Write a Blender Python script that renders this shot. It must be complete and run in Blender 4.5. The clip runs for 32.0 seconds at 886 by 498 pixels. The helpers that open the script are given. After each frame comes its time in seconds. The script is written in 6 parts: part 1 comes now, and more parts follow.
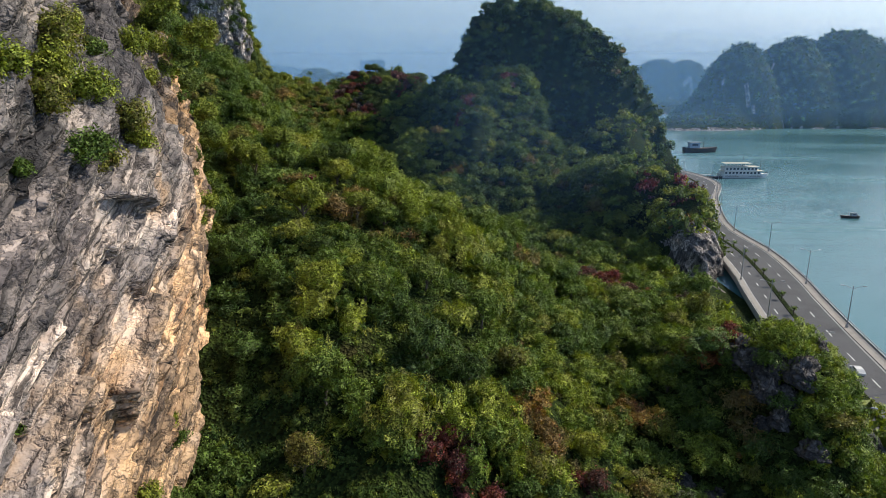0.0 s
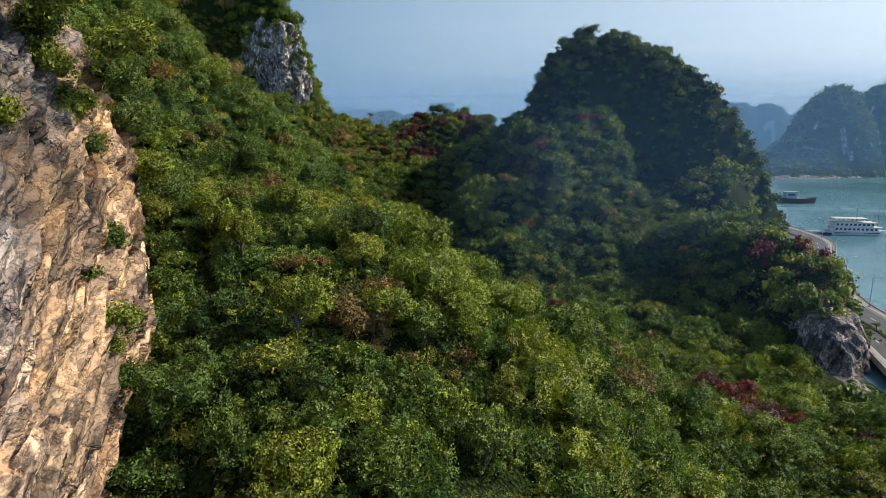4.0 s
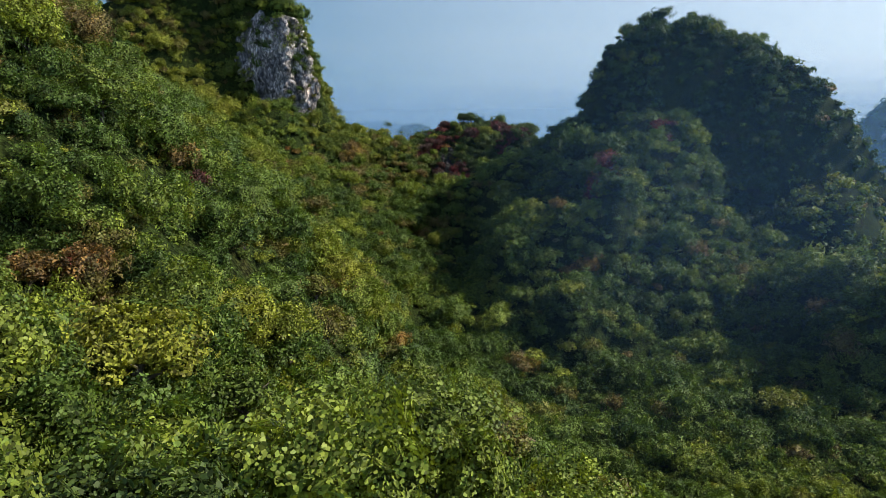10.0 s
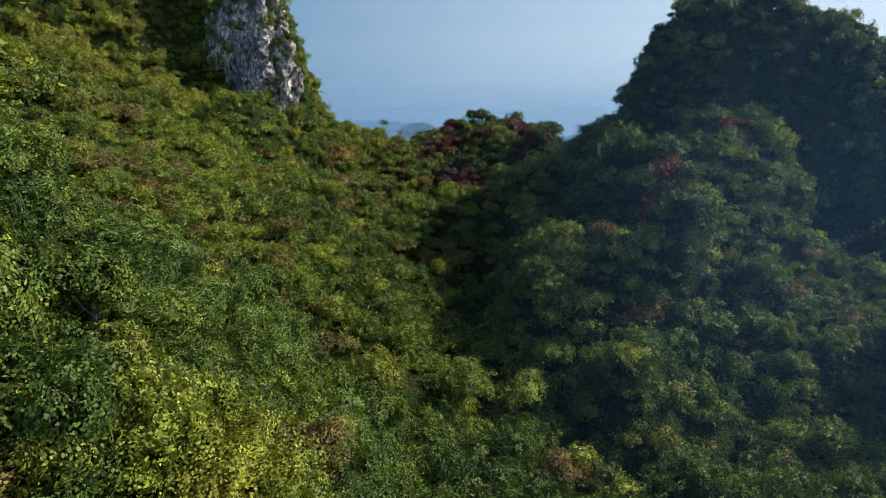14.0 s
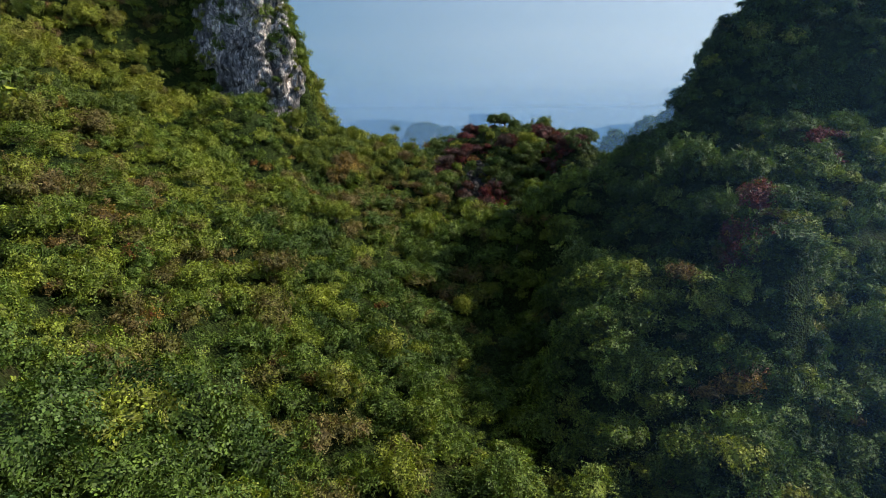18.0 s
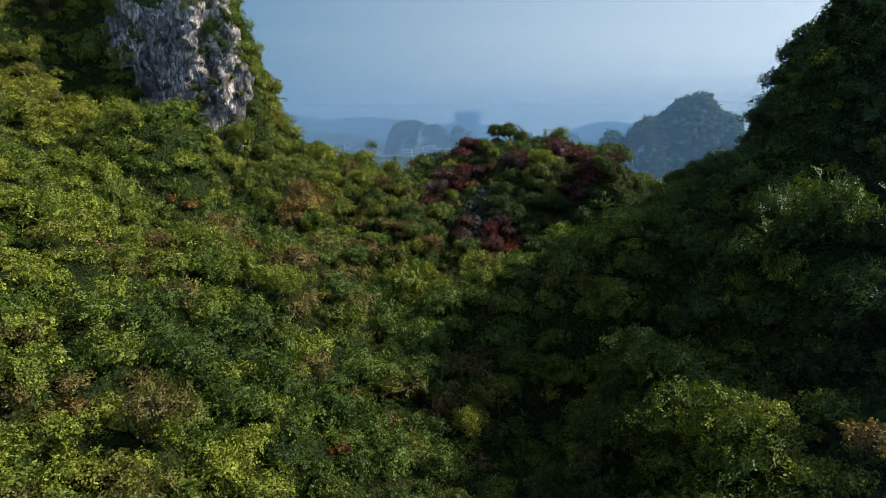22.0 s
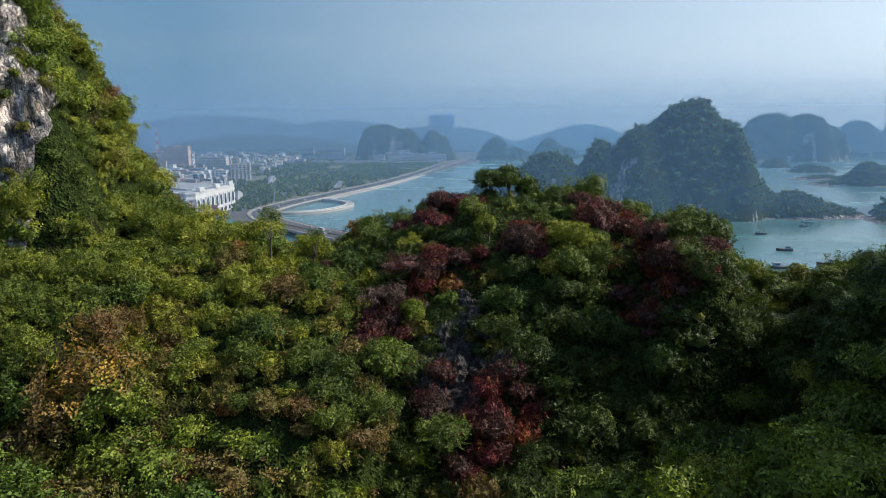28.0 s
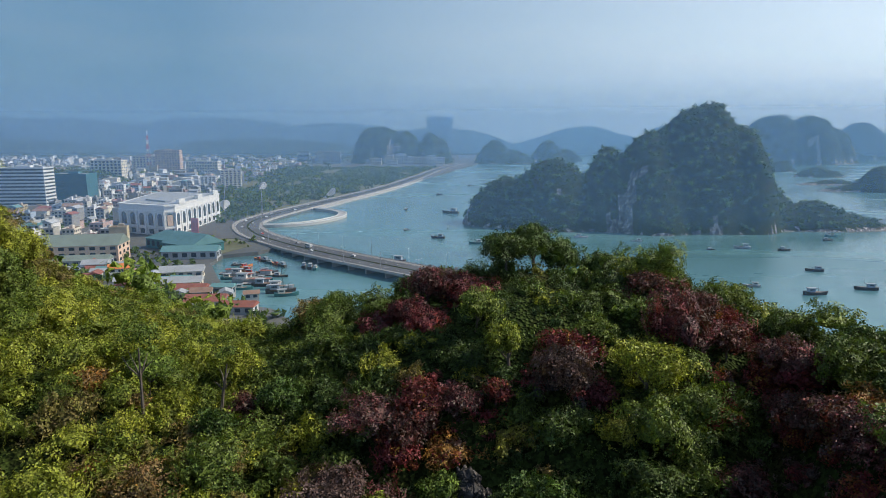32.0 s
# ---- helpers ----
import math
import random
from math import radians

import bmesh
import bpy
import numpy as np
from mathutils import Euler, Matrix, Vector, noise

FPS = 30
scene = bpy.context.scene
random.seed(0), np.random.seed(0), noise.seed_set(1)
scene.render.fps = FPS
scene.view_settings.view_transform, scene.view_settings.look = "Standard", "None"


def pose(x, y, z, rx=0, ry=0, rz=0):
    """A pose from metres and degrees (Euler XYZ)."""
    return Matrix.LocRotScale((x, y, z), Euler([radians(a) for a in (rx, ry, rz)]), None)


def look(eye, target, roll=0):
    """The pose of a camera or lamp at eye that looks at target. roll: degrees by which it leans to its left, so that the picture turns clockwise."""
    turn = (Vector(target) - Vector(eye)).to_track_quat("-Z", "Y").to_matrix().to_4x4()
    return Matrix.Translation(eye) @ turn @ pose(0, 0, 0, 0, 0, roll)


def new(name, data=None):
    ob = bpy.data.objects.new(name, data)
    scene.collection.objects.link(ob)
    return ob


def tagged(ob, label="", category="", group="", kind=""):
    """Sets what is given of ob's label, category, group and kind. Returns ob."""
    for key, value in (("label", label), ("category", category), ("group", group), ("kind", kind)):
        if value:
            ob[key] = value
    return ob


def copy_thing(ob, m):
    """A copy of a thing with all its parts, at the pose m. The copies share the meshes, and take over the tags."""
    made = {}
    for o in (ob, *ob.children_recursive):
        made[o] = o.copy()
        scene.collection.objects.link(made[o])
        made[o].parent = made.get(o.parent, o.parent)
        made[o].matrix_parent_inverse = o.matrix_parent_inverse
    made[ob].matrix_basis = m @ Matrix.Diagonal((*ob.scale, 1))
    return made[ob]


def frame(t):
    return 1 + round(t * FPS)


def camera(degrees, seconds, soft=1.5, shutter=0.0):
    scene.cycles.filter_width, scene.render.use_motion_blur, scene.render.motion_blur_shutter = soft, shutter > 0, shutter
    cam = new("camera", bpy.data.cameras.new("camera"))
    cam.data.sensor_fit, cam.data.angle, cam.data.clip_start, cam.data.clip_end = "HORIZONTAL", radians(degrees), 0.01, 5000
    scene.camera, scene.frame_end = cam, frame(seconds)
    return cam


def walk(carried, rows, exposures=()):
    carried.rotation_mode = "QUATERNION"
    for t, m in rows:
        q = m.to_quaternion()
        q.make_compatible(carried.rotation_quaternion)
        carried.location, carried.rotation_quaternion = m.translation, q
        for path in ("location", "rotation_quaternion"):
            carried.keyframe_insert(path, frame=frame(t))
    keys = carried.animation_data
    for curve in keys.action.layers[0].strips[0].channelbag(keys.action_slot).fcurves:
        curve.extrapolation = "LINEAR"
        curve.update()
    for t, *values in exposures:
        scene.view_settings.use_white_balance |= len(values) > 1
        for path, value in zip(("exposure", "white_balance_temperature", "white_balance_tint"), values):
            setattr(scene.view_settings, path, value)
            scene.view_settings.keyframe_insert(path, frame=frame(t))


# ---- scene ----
cam = camera(70.1, 32.0, soft=0.75)
METRES, EYE, TILT, LEAN, TURN = 370.0, 65.0, -14.5, 0.0, 0.0
ROWS = [
    (0.0, 0.0, 0.0, 0.0, 0.0, 0.0, -0.0),
    (0.5, 0.0004, 0.0119, 0.0032, 0.74, 0.58, -0.23),
    (1.0, 0.0007, 0.0241, 0.0066, 1.48, 1.15, -0.5),
    (1.5, 0.0008, 0.0364, 0.0099, 2.21, 1.73, -0.73),
    (2.0, 0.0006, 0.0488, 0.0131, 2.94, 2.31, -0.99),
    (2.5, 0.0002, 0.0614, 0.0163, 3.69, 2.77, -1.24),
    (3.0, -0.0005, 0.0742, 0.0195, 4.46, 3.1, -1.48),
    (3.5, -0.0015, 0.0868, 0.0227, 5.22, 3.36, -1.71),
    (5.5, -0.007, 0.139, 0.035, 6.61, 3.96, -1.92),
    (6.0, -0.0084, 0.1525, 0.0375, 6.88, 4.07, -1.89),
    (6.5, -0.0099, 0.1661, 0.0405, 7.16, 4.17, -1.86),
    (7.0, -0.0115, 0.1797, 0.0439, 7.44, 4.26, -1.89),
    (7.5, -0.013, 0.1933, 0.0473, 7.71, 4.35, -1.93),
    (8.0, -0.0146, 0.2069, 0.0507, 8.0, 4.43, -1.94),
    (8.5, -0.0164, 0.2207, 0.0542, 8.22, 4.49, -2.0),
    (9.0, -0.0184, 0.2351, 0.0579, 8.37, 4.54, -2.04),
    (9.5, -0.0207, 0.2501, 0.062, 8.42, 4.63, -2.06),
    (10.0, -0.0232, 0.2659, 0.0662, 8.44, 4.68, -2.08),
    (10.5, -0.0258, 0.2822, 0.0707, 8.45, 4.67, -2.09),
    (11.0, -0.0284, 0.2987, 0.0752, 8.49, 4.65, -2.11),
    (11.5, -0.0311, 0.3156, 0.08, 8.52, 4.62, -2.13),
    (12.0, -0.034, 0.333, 0.085, 8.54, 4.62, -2.15),
    (12.5, -0.0368, 0.3501, 0.0899, 8.57, 4.63, -2.22),
    (13.0, -0.0401, 0.3664, 0.0947, 8.62, 4.62, -2.27),
    (13.5, -0.0435, 0.3816, 0.0989, 8.64, 4.6, -2.34),
    (14.0, -0.0474, 0.3962, 0.103, 8.66, 4.58, -2.42),
    (14.5, -0.0514, 0.4108, 0.107, 8.69, 4.58, -2.49),
    (16.5, -0.0656, 0.4534, 0.1214, 8.95, 4.52, -2.55),
    (17.0, -0.0686, 0.4583, 0.1249, 8.99, 4.47, -2.59),
    (17.5, -0.0717, 0.4651, 0.1289, 9.04, 4.46, -2.6),
    (18.0, -0.0751, 0.475, 0.1338, 9.08, 4.43, -2.62),
    (18.5, -0.0788, 0.4877, 0.1395, 9.09, 4.39, -2.66),
    (19.0, -0.0825, 0.5026, 0.1456, 9.13, 4.32, -2.65),
    (19.5, -0.0864, 0.5191, 0.1516, 9.05, 4.32, -2.62),
    (20.0, -0.0902, 0.5368, 0.1583, 8.92, 4.28, -2.56),
    (20.5, -0.0938, 0.5555, 0.1651, 8.7, 4.29, -2.47),
    (21.0, -0.0975, 0.575, 0.1723, 8.42, 4.28, -2.38),
    (21.5, -0.1006, 0.5944, 0.1801, 8.13, 4.27, -2.25),
    (22.0, -0.1031, 0.6131, 0.1875, 7.86, 4.19, -2.17),
    (22.5, -0.1056, 0.6321, 0.1947, 7.6, 4.18, -2.09),
    (23.0, -0.1079, 0.6511, 0.2025, 7.41, 4.12, -2.02),
    (23.5, -0.1103, 0.6699, 0.2097, 7.18, 4.14, -1.92),
    (24.0, -0.1124, 0.6875, 0.2162, 6.95, 4.15, -1.84),
    (24.5, -0.1143, 0.7047, 0.2234, 6.7, 4.18, -1.76),
    (25.0, -0.1164, 0.7221, 0.2306, 6.44, 4.2, -1.69),
    (25.5, -0.118, 0.7392, 0.2364, 6.31, 4.18, -1.64),
    (27.5, -0.1244, 0.8067, 0.2613, 5.87, 4.43, -1.49),
    (28.0, -0.1259, 0.8219, 0.2686, 5.68, 4.44, -1.43),
    (28.5, -0.1271, 0.8355, 0.2748, 5.46, 4.47, -1.36),
    (29.0, -0.1282, 0.8487, 0.2802, 5.45, 4.47, -1.34),
    (29.5, -0.1292, 0.8619, 0.2855, 5.46, 4.5, -1.34),
    (30.0, -0.1305, 0.8755, 0.2909, 5.47, 4.52, -1.34),
    (30.5, -0.1318, 0.8897, 0.2966, 5.5, 4.53, -1.33),
    (31.0, -0.1332, 0.9041, 0.3023, 5.49, 4.56, -1.33),
    (31.5, -0.1345, 0.9188, 0.3081, 5.51, 4.56, -1.35),
    (32.0, -0.1358, 0.9337, 0.3141, 5.54, 4.56, -1.35),
]
walk(cam, [(t, pose(0, 0, EYE, TILT, LEAN, TURN) @ pose(METRES * x, METRES * y, METRES * z, 90 + pitch, roll, yaw)) for t, x, y, z, yaw, pitch, roll in ROWS],
     exposures=[(0, -0.02), (8, 0.03), (14, 0.04), (17, -0.01), (20, -0.09), (24, -0.07), (32, -0.06)])

# ---- light ----
SUN_TO = Vector((0.743, 0.185, 0.643)).normalized()
sun_data = bpy.data.lights.new("sun", "SUN")
sun_data.energy, sun_data.angle, sun_data.color = 4.8, radians(0.7), (1.0, 0.92, 0.77)
sun = new("sun", sun_data)
sun.matrix_world = look(SUN_TO * 900, (0, 0, 0))

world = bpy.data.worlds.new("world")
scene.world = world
world.use_nodes = True
wn, wl = world.node_tree.nodes, world.node_tree.links
wn.clear()
w_out = wn.new("ShaderNodeOutputWorld")
w_bg = wn.new("ShaderNodeBackground")
w_sky = wn.new("ShaderNodeTexSky")
w_sky.sky_type, w_sky.sun_disc = "NISHITA", False
w_sky.sun_elevation, w_sky.sun_rotation = math.asin(SUN_TO.z), math.atan2(SUN_TO.x, SUN_TO.y)
w_sky.air_density, w_sky.dust_density, w_sky.ozone_density = 1.0, 0.6, 2.0
w_bg.inputs["Strength"].default_value = 0.128
# thin streaks of high cloud
w_co = wn.new("ShaderNodeTexCoord")
w_map = wn.new("ShaderNodeMapping")
w_map.inputs["Scale"].default_value = (1.6, 1.2, 11.0)
w_noise = wn.new("ShaderNodeTexNoise")
w_noise.inputs["Scale"].default_value, w_noise.inputs["Detail"].default_value = 1.7, 5.0
w_ramp = wn.new("ShaderNodeMapRange")
w_ramp.inputs["From Min"].default_value, w_ramp.inputs["From Max"].default_value = 0.48, 0.80
w_ramp.inputs["To Max"].default_value = 0.5
w_mix = wn.new("ShaderNodeMix")
w_mix.data_type = "RGBA"
w_mix.inputs["B"].default_value = (7.5, 8.0, 8.6, 1)
wl.new(w_co.outputs["Generated"], w_map.inputs["Vector"])
wl.new(w_map.outputs["Vector"], w_noise.inputs["Vector"])
wl.new(w_noise.outputs["Fac"], w_ramp.inputs["Value"])
wl.new(w_ramp.outputs["Result"], w_mix.inputs["Factor"])
wl.new(w_sky.outputs["Color"], w_mix.inputs["A"])
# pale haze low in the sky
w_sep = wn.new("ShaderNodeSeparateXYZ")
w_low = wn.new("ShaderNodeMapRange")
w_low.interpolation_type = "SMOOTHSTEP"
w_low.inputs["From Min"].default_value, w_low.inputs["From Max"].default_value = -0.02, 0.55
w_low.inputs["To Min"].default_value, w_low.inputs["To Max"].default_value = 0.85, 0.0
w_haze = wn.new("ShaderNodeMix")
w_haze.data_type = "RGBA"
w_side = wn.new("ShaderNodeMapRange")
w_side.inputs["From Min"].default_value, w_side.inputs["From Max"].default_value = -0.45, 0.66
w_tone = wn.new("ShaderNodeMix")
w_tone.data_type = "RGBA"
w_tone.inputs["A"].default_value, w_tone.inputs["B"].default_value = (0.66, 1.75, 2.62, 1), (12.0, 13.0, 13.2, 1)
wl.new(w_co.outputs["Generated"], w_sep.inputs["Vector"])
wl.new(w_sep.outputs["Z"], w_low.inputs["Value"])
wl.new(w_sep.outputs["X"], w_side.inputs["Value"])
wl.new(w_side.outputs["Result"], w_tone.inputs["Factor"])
# away from the bay the hazy sky is made paler, as unseen fill light
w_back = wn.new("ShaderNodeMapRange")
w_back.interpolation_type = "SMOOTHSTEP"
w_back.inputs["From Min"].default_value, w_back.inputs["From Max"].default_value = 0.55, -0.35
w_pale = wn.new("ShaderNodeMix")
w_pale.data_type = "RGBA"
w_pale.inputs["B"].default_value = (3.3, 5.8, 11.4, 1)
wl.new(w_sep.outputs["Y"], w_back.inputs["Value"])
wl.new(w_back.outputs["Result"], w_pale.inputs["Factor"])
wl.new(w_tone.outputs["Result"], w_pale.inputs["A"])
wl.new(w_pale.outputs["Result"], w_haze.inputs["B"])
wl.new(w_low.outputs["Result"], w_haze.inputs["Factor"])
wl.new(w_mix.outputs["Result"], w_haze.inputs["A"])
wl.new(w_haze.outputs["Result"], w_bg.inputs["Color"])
wl.new(w_bg.outputs["Background"], w_out.inputs["Surface"])


# ---- materials ----
class Mat:
    """A node material with short calls for the usual nodes."""

    def __init__(self, name, rough=0.8, metal=0.0, spec=0.3):
        self.m = bpy.data.materials.new(name)
        self.m.use_nodes = True
        self.n, self.l = self.m.node_tree.nodes, self.m.node_tree.links
        self.b = self.n["Principled BSDF"]
        self.b.inputs["Roughness"].default_value = rough
        self.b.inputs["Metallic"].default_value = metal
        self.b.inputs["Specular IOR Level"].default_value = spec

    def coords(self, scale=(1, 1, 1), turn=(0, 0, 0), kind="Object"):
        out = self.n.new("ShaderNodeTexCoord").outputs[kind]
        for key, v in (("Rotation", turn), ("Scale", scale)):
            m = self.n.new("ShaderNodeMapping")
            m.inputs[key].default_value = v
            self.l.new(out, m.inputs["Vector"])
            out = m.outputs["Vector"]
        return out

    def noise(self, vec, scale, detail=4.0, rough=0.55, warp=0.0):
        t = self.n.new("ShaderNodeTexNoise")
        t.inputs["Scale"].default_value, t.inputs["Detail"].default_value = scale, detail
        t.inputs["Roughness"].default_value, t.inputs["Distortion"].default_value = rough, warp
        self.l.new(vec, t.inputs["Vector"])
        return t.outputs["Fac"]

    def voronoi(self, vec, scale, feature="F1", out="Distance"):
        t = self.n.new("ShaderNodeTexVoronoi")
        t.feature = feature
        t.inputs["Scale"].default_value = scale
        self.l.new(vec, t.inputs["Vector"])
        return t.outputs[out]

    def ramp(self, fac, stops):
        r = self.n.new("ShaderNodeValToRGB")
        e = r.color_ramp.elements
        while len(e) < len(stops):
            e.new(0.5)
        for k, (p, c) in zip(e, stops):
            k.position, k.color = p, (*c, 1)
        self.l.new(fac, r.inputs["Fac"])
        return r.outputs["Color"]

    def mix(self, fac, a, b, mode="MIX"):
        x = self.n.new("ShaderNodeMix")
        x.data_type, x.blend_type = "RGBA", mode
        for key, v in (("Factor", fac), ("A", a), ("B", b)):
            if isinstance(v, (int, float)):
                x.inputs[key].default_value = v
            elif isinstance(v, tuple):
                x.inputs[key].default_value = (*v, 1)
            else:
                self.l.new(v, x.inputs[key])
        return x.outputs["Result"]

    def span(self, v, a, b, c=0.0, d=1.0):
        r = self.n.new("ShaderNodeMapRange")
        for key, q in (("From Min", a), ("From Max", b), ("To Min", c), ("To Max", d)):
            r.inputs[key].default_value = q
        self.l.new(v, r.inputs["Value"])
        return r.outputs["Result"]

    def color(self, c):
        if isinstance(c, tuple):
            self.b.inputs["Base Color"].default_value = (*c, 1)
        else:
            self.l.new(c, self.b.inputs["Base Color"])
        return self

    def bump(self, h, strength=0.4, dist=0.1):
        b = self.n.new("ShaderNodeBump")
        b.inputs["Strength"].default_value, b.inputs["Distance"].default_value = strength, dist
        self.l.new(h, b.inputs["Height"])
        self.l.new(b.outputs["Normal"], self.b.inputs["Normal"])
        return self


def plain(name, c, rough=0.7, metal=0.0, grain=0.25, scale=0.6, bump=0.0):
    """Paint, plaster, metal and the like: one colour with stains and fine grain."""
    m = Mat(name, rough, metal)
    v = m.coords()
    dark = tuple(q * (1 - grain) for q in c)
    light = tuple(min(1, q * (1 + grain * 0.5)) for q in c)
    f = m.mix(0.35, m.noise(v, scale, 6), m.noise(v, scale * 14, 3))
    col = m.ramp(f, [(0.3, dark), (0.5, c), (0.75, light)])
    m.color(col)
    if bump:
        m.bump(m.noise(v, scale * 9, 4), bump, 0.05)
    return m.m


def leaf_material(name="foliage", size=0.20, cut=True, lively=1.0):
    """Leaves of about the given size: each cell is a leaf with its own tilt and tone; sprays are open between them."""
    m = Mat(name, 0.52, spec=0.30)
    at, spray = m.n.new("ShaderNodeAttribute"), m.n.new("ShaderNodeAttribute")
    at.attribute_name, spray.attribute_name = "tint", "spray"
    geo, info = m.n.new("ShaderNodeNewGeometry"), m.n.new("ShaderNodeObjectInfo")
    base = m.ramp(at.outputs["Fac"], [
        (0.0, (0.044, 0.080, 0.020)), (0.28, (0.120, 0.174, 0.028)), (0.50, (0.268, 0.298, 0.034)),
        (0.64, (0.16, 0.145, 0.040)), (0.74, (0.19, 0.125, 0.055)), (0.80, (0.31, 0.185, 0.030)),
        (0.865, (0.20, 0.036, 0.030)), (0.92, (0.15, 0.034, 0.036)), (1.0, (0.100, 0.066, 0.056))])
    wob = m.n.new("ShaderNodeTexNoise")
    wob.inputs["Scale"].default_value, wob.inputs["Detail"].default_value = 1.2 / size, 1.0
    m.l.new(geo.outputs["Position"], wob.inputs["Vector"])
    bent = m.n.new("ShaderNodeVectorMath")
    bent.operation = "MULTIPLY_ADD"
    bent.inputs[1].default_value = (size * 0.9, size * 0.9, size * 0.9)
    m.l.new(wob.outputs["Color"], bent.inputs[0])
    m.l.new(geo.outputs["Position"], bent.inputs[2])
    cells = m.n.new("ShaderNodeTexVoronoi")
    cells.inputs["Scale"].default_value = 1.0 / size
    m.l.new(bent.outputs[0], cells.inputs["Vector"])
    tone = m.n.new("ShaderNodeSeparateColor")
    m.l.new(cells.outputs["Color"], tone.inputs["Color"])
    hsv = m.n.new("ShaderNodeHueSaturation")
    m.l.new(m.span(info.outputs["Random"], 0, 1, 0.488, 0.510), hsv.inputs["Hue"])
    val = m.n.new("ShaderNodeMath")
    val.operation = "MULTIPLY"
    m.l.new(m.span(geo.outputs["Random Per Island"], 0, 1, 0.72, 1.32), val.inputs[0])
    m.l.new(m.span(tone.outputs["Red"], 0, 1, 1 - 0.65 * lively, 1 + 0.65 * lively), val.inputs[1])
    m.l.new(val.outputs[0], hsv.inputs["Value"])
    m.l.new(base, hsv.inputs["Color"])
    m.color(hsv.outputs["Color"])
    # every leaf lies at its own angle
    tilt = m.n.new("ShaderNodeVectorMath")
    tilt.operation = "SUBTRACT"
    tilt.inputs[1].default_value = (0.5, 0.5, 0.42)
    m.l.new(cells.outputs["Color"], tilt.inputs[0])
    turn = m.n.new("ShaderNodeVectorMath")
    turn.operation = "MULTIPLY_ADD"
    turn.inputs[1].default_value = (1.35 * lively,) * 3
    m.l.new(tilt.outputs[0], turn.inputs[0])
    m.l.new(geo.outputs["Normal"], turn.inputs[2])
    norm = m.n.new("ShaderNodeVectorMath")
    norm.operation = "NORMALIZE"
    m.l.new(turn.outputs[0], norm.inputs[0])
    m.l.new(norm.outputs[0], m.b.inputs["Normal"])
    tr = m.n.new("ShaderNodeBsdfTranslucent")
    m.l.new(m.mix(1.0, hsv.outputs["Color"], (1.3, 1.35, 0.55), "MULTIPLY"), tr.inputs["Color"])
    m.l.new(norm.outputs[0], tr.inputs["Normal"])
    mx = m.n.new("ShaderNodeMixShader")
    mx.inputs["Fac"].default_value = 0.28
    m.l.new(m.b.outputs["BSDF"], mx.inputs[1])
    m.l.new(tr.outputs["BSDF"], mx.inputs[2])
    out = mx.outputs["Shader"]
    if cut:
        gap = m.n.new("ShaderNodeMath")
        gap.operation = "GREATER_THAN"
        gap.inputs[1].default_value = 0.47
        m.l.new(cells.outputs["Distance"], gap.inputs[0])
        hole = m.n.new("ShaderNodeMath")
        hole.operation = "MULTIPLY"
        m.l.new(gap.outputs[0], hole.inputs[0])
        m.l.new(spray.outputs["Fac"], hole.inputs[1])
        clear, open_mix = m.n.new("ShaderNodeBsdfTransparent"), m.n.new("ShaderNodeMixShader")
        m.l.new(hole.outputs[0], open_mix.inputs["Fac"])
        m.l.new(out, open_mix.inputs[1])
        m.l.new(clear.outputs[0], open_mix.inputs[2])
        out = open_mix.outputs[0]
    m.l.new(out, m.n["Material Output"].inputs["Surface"])
    return m.m


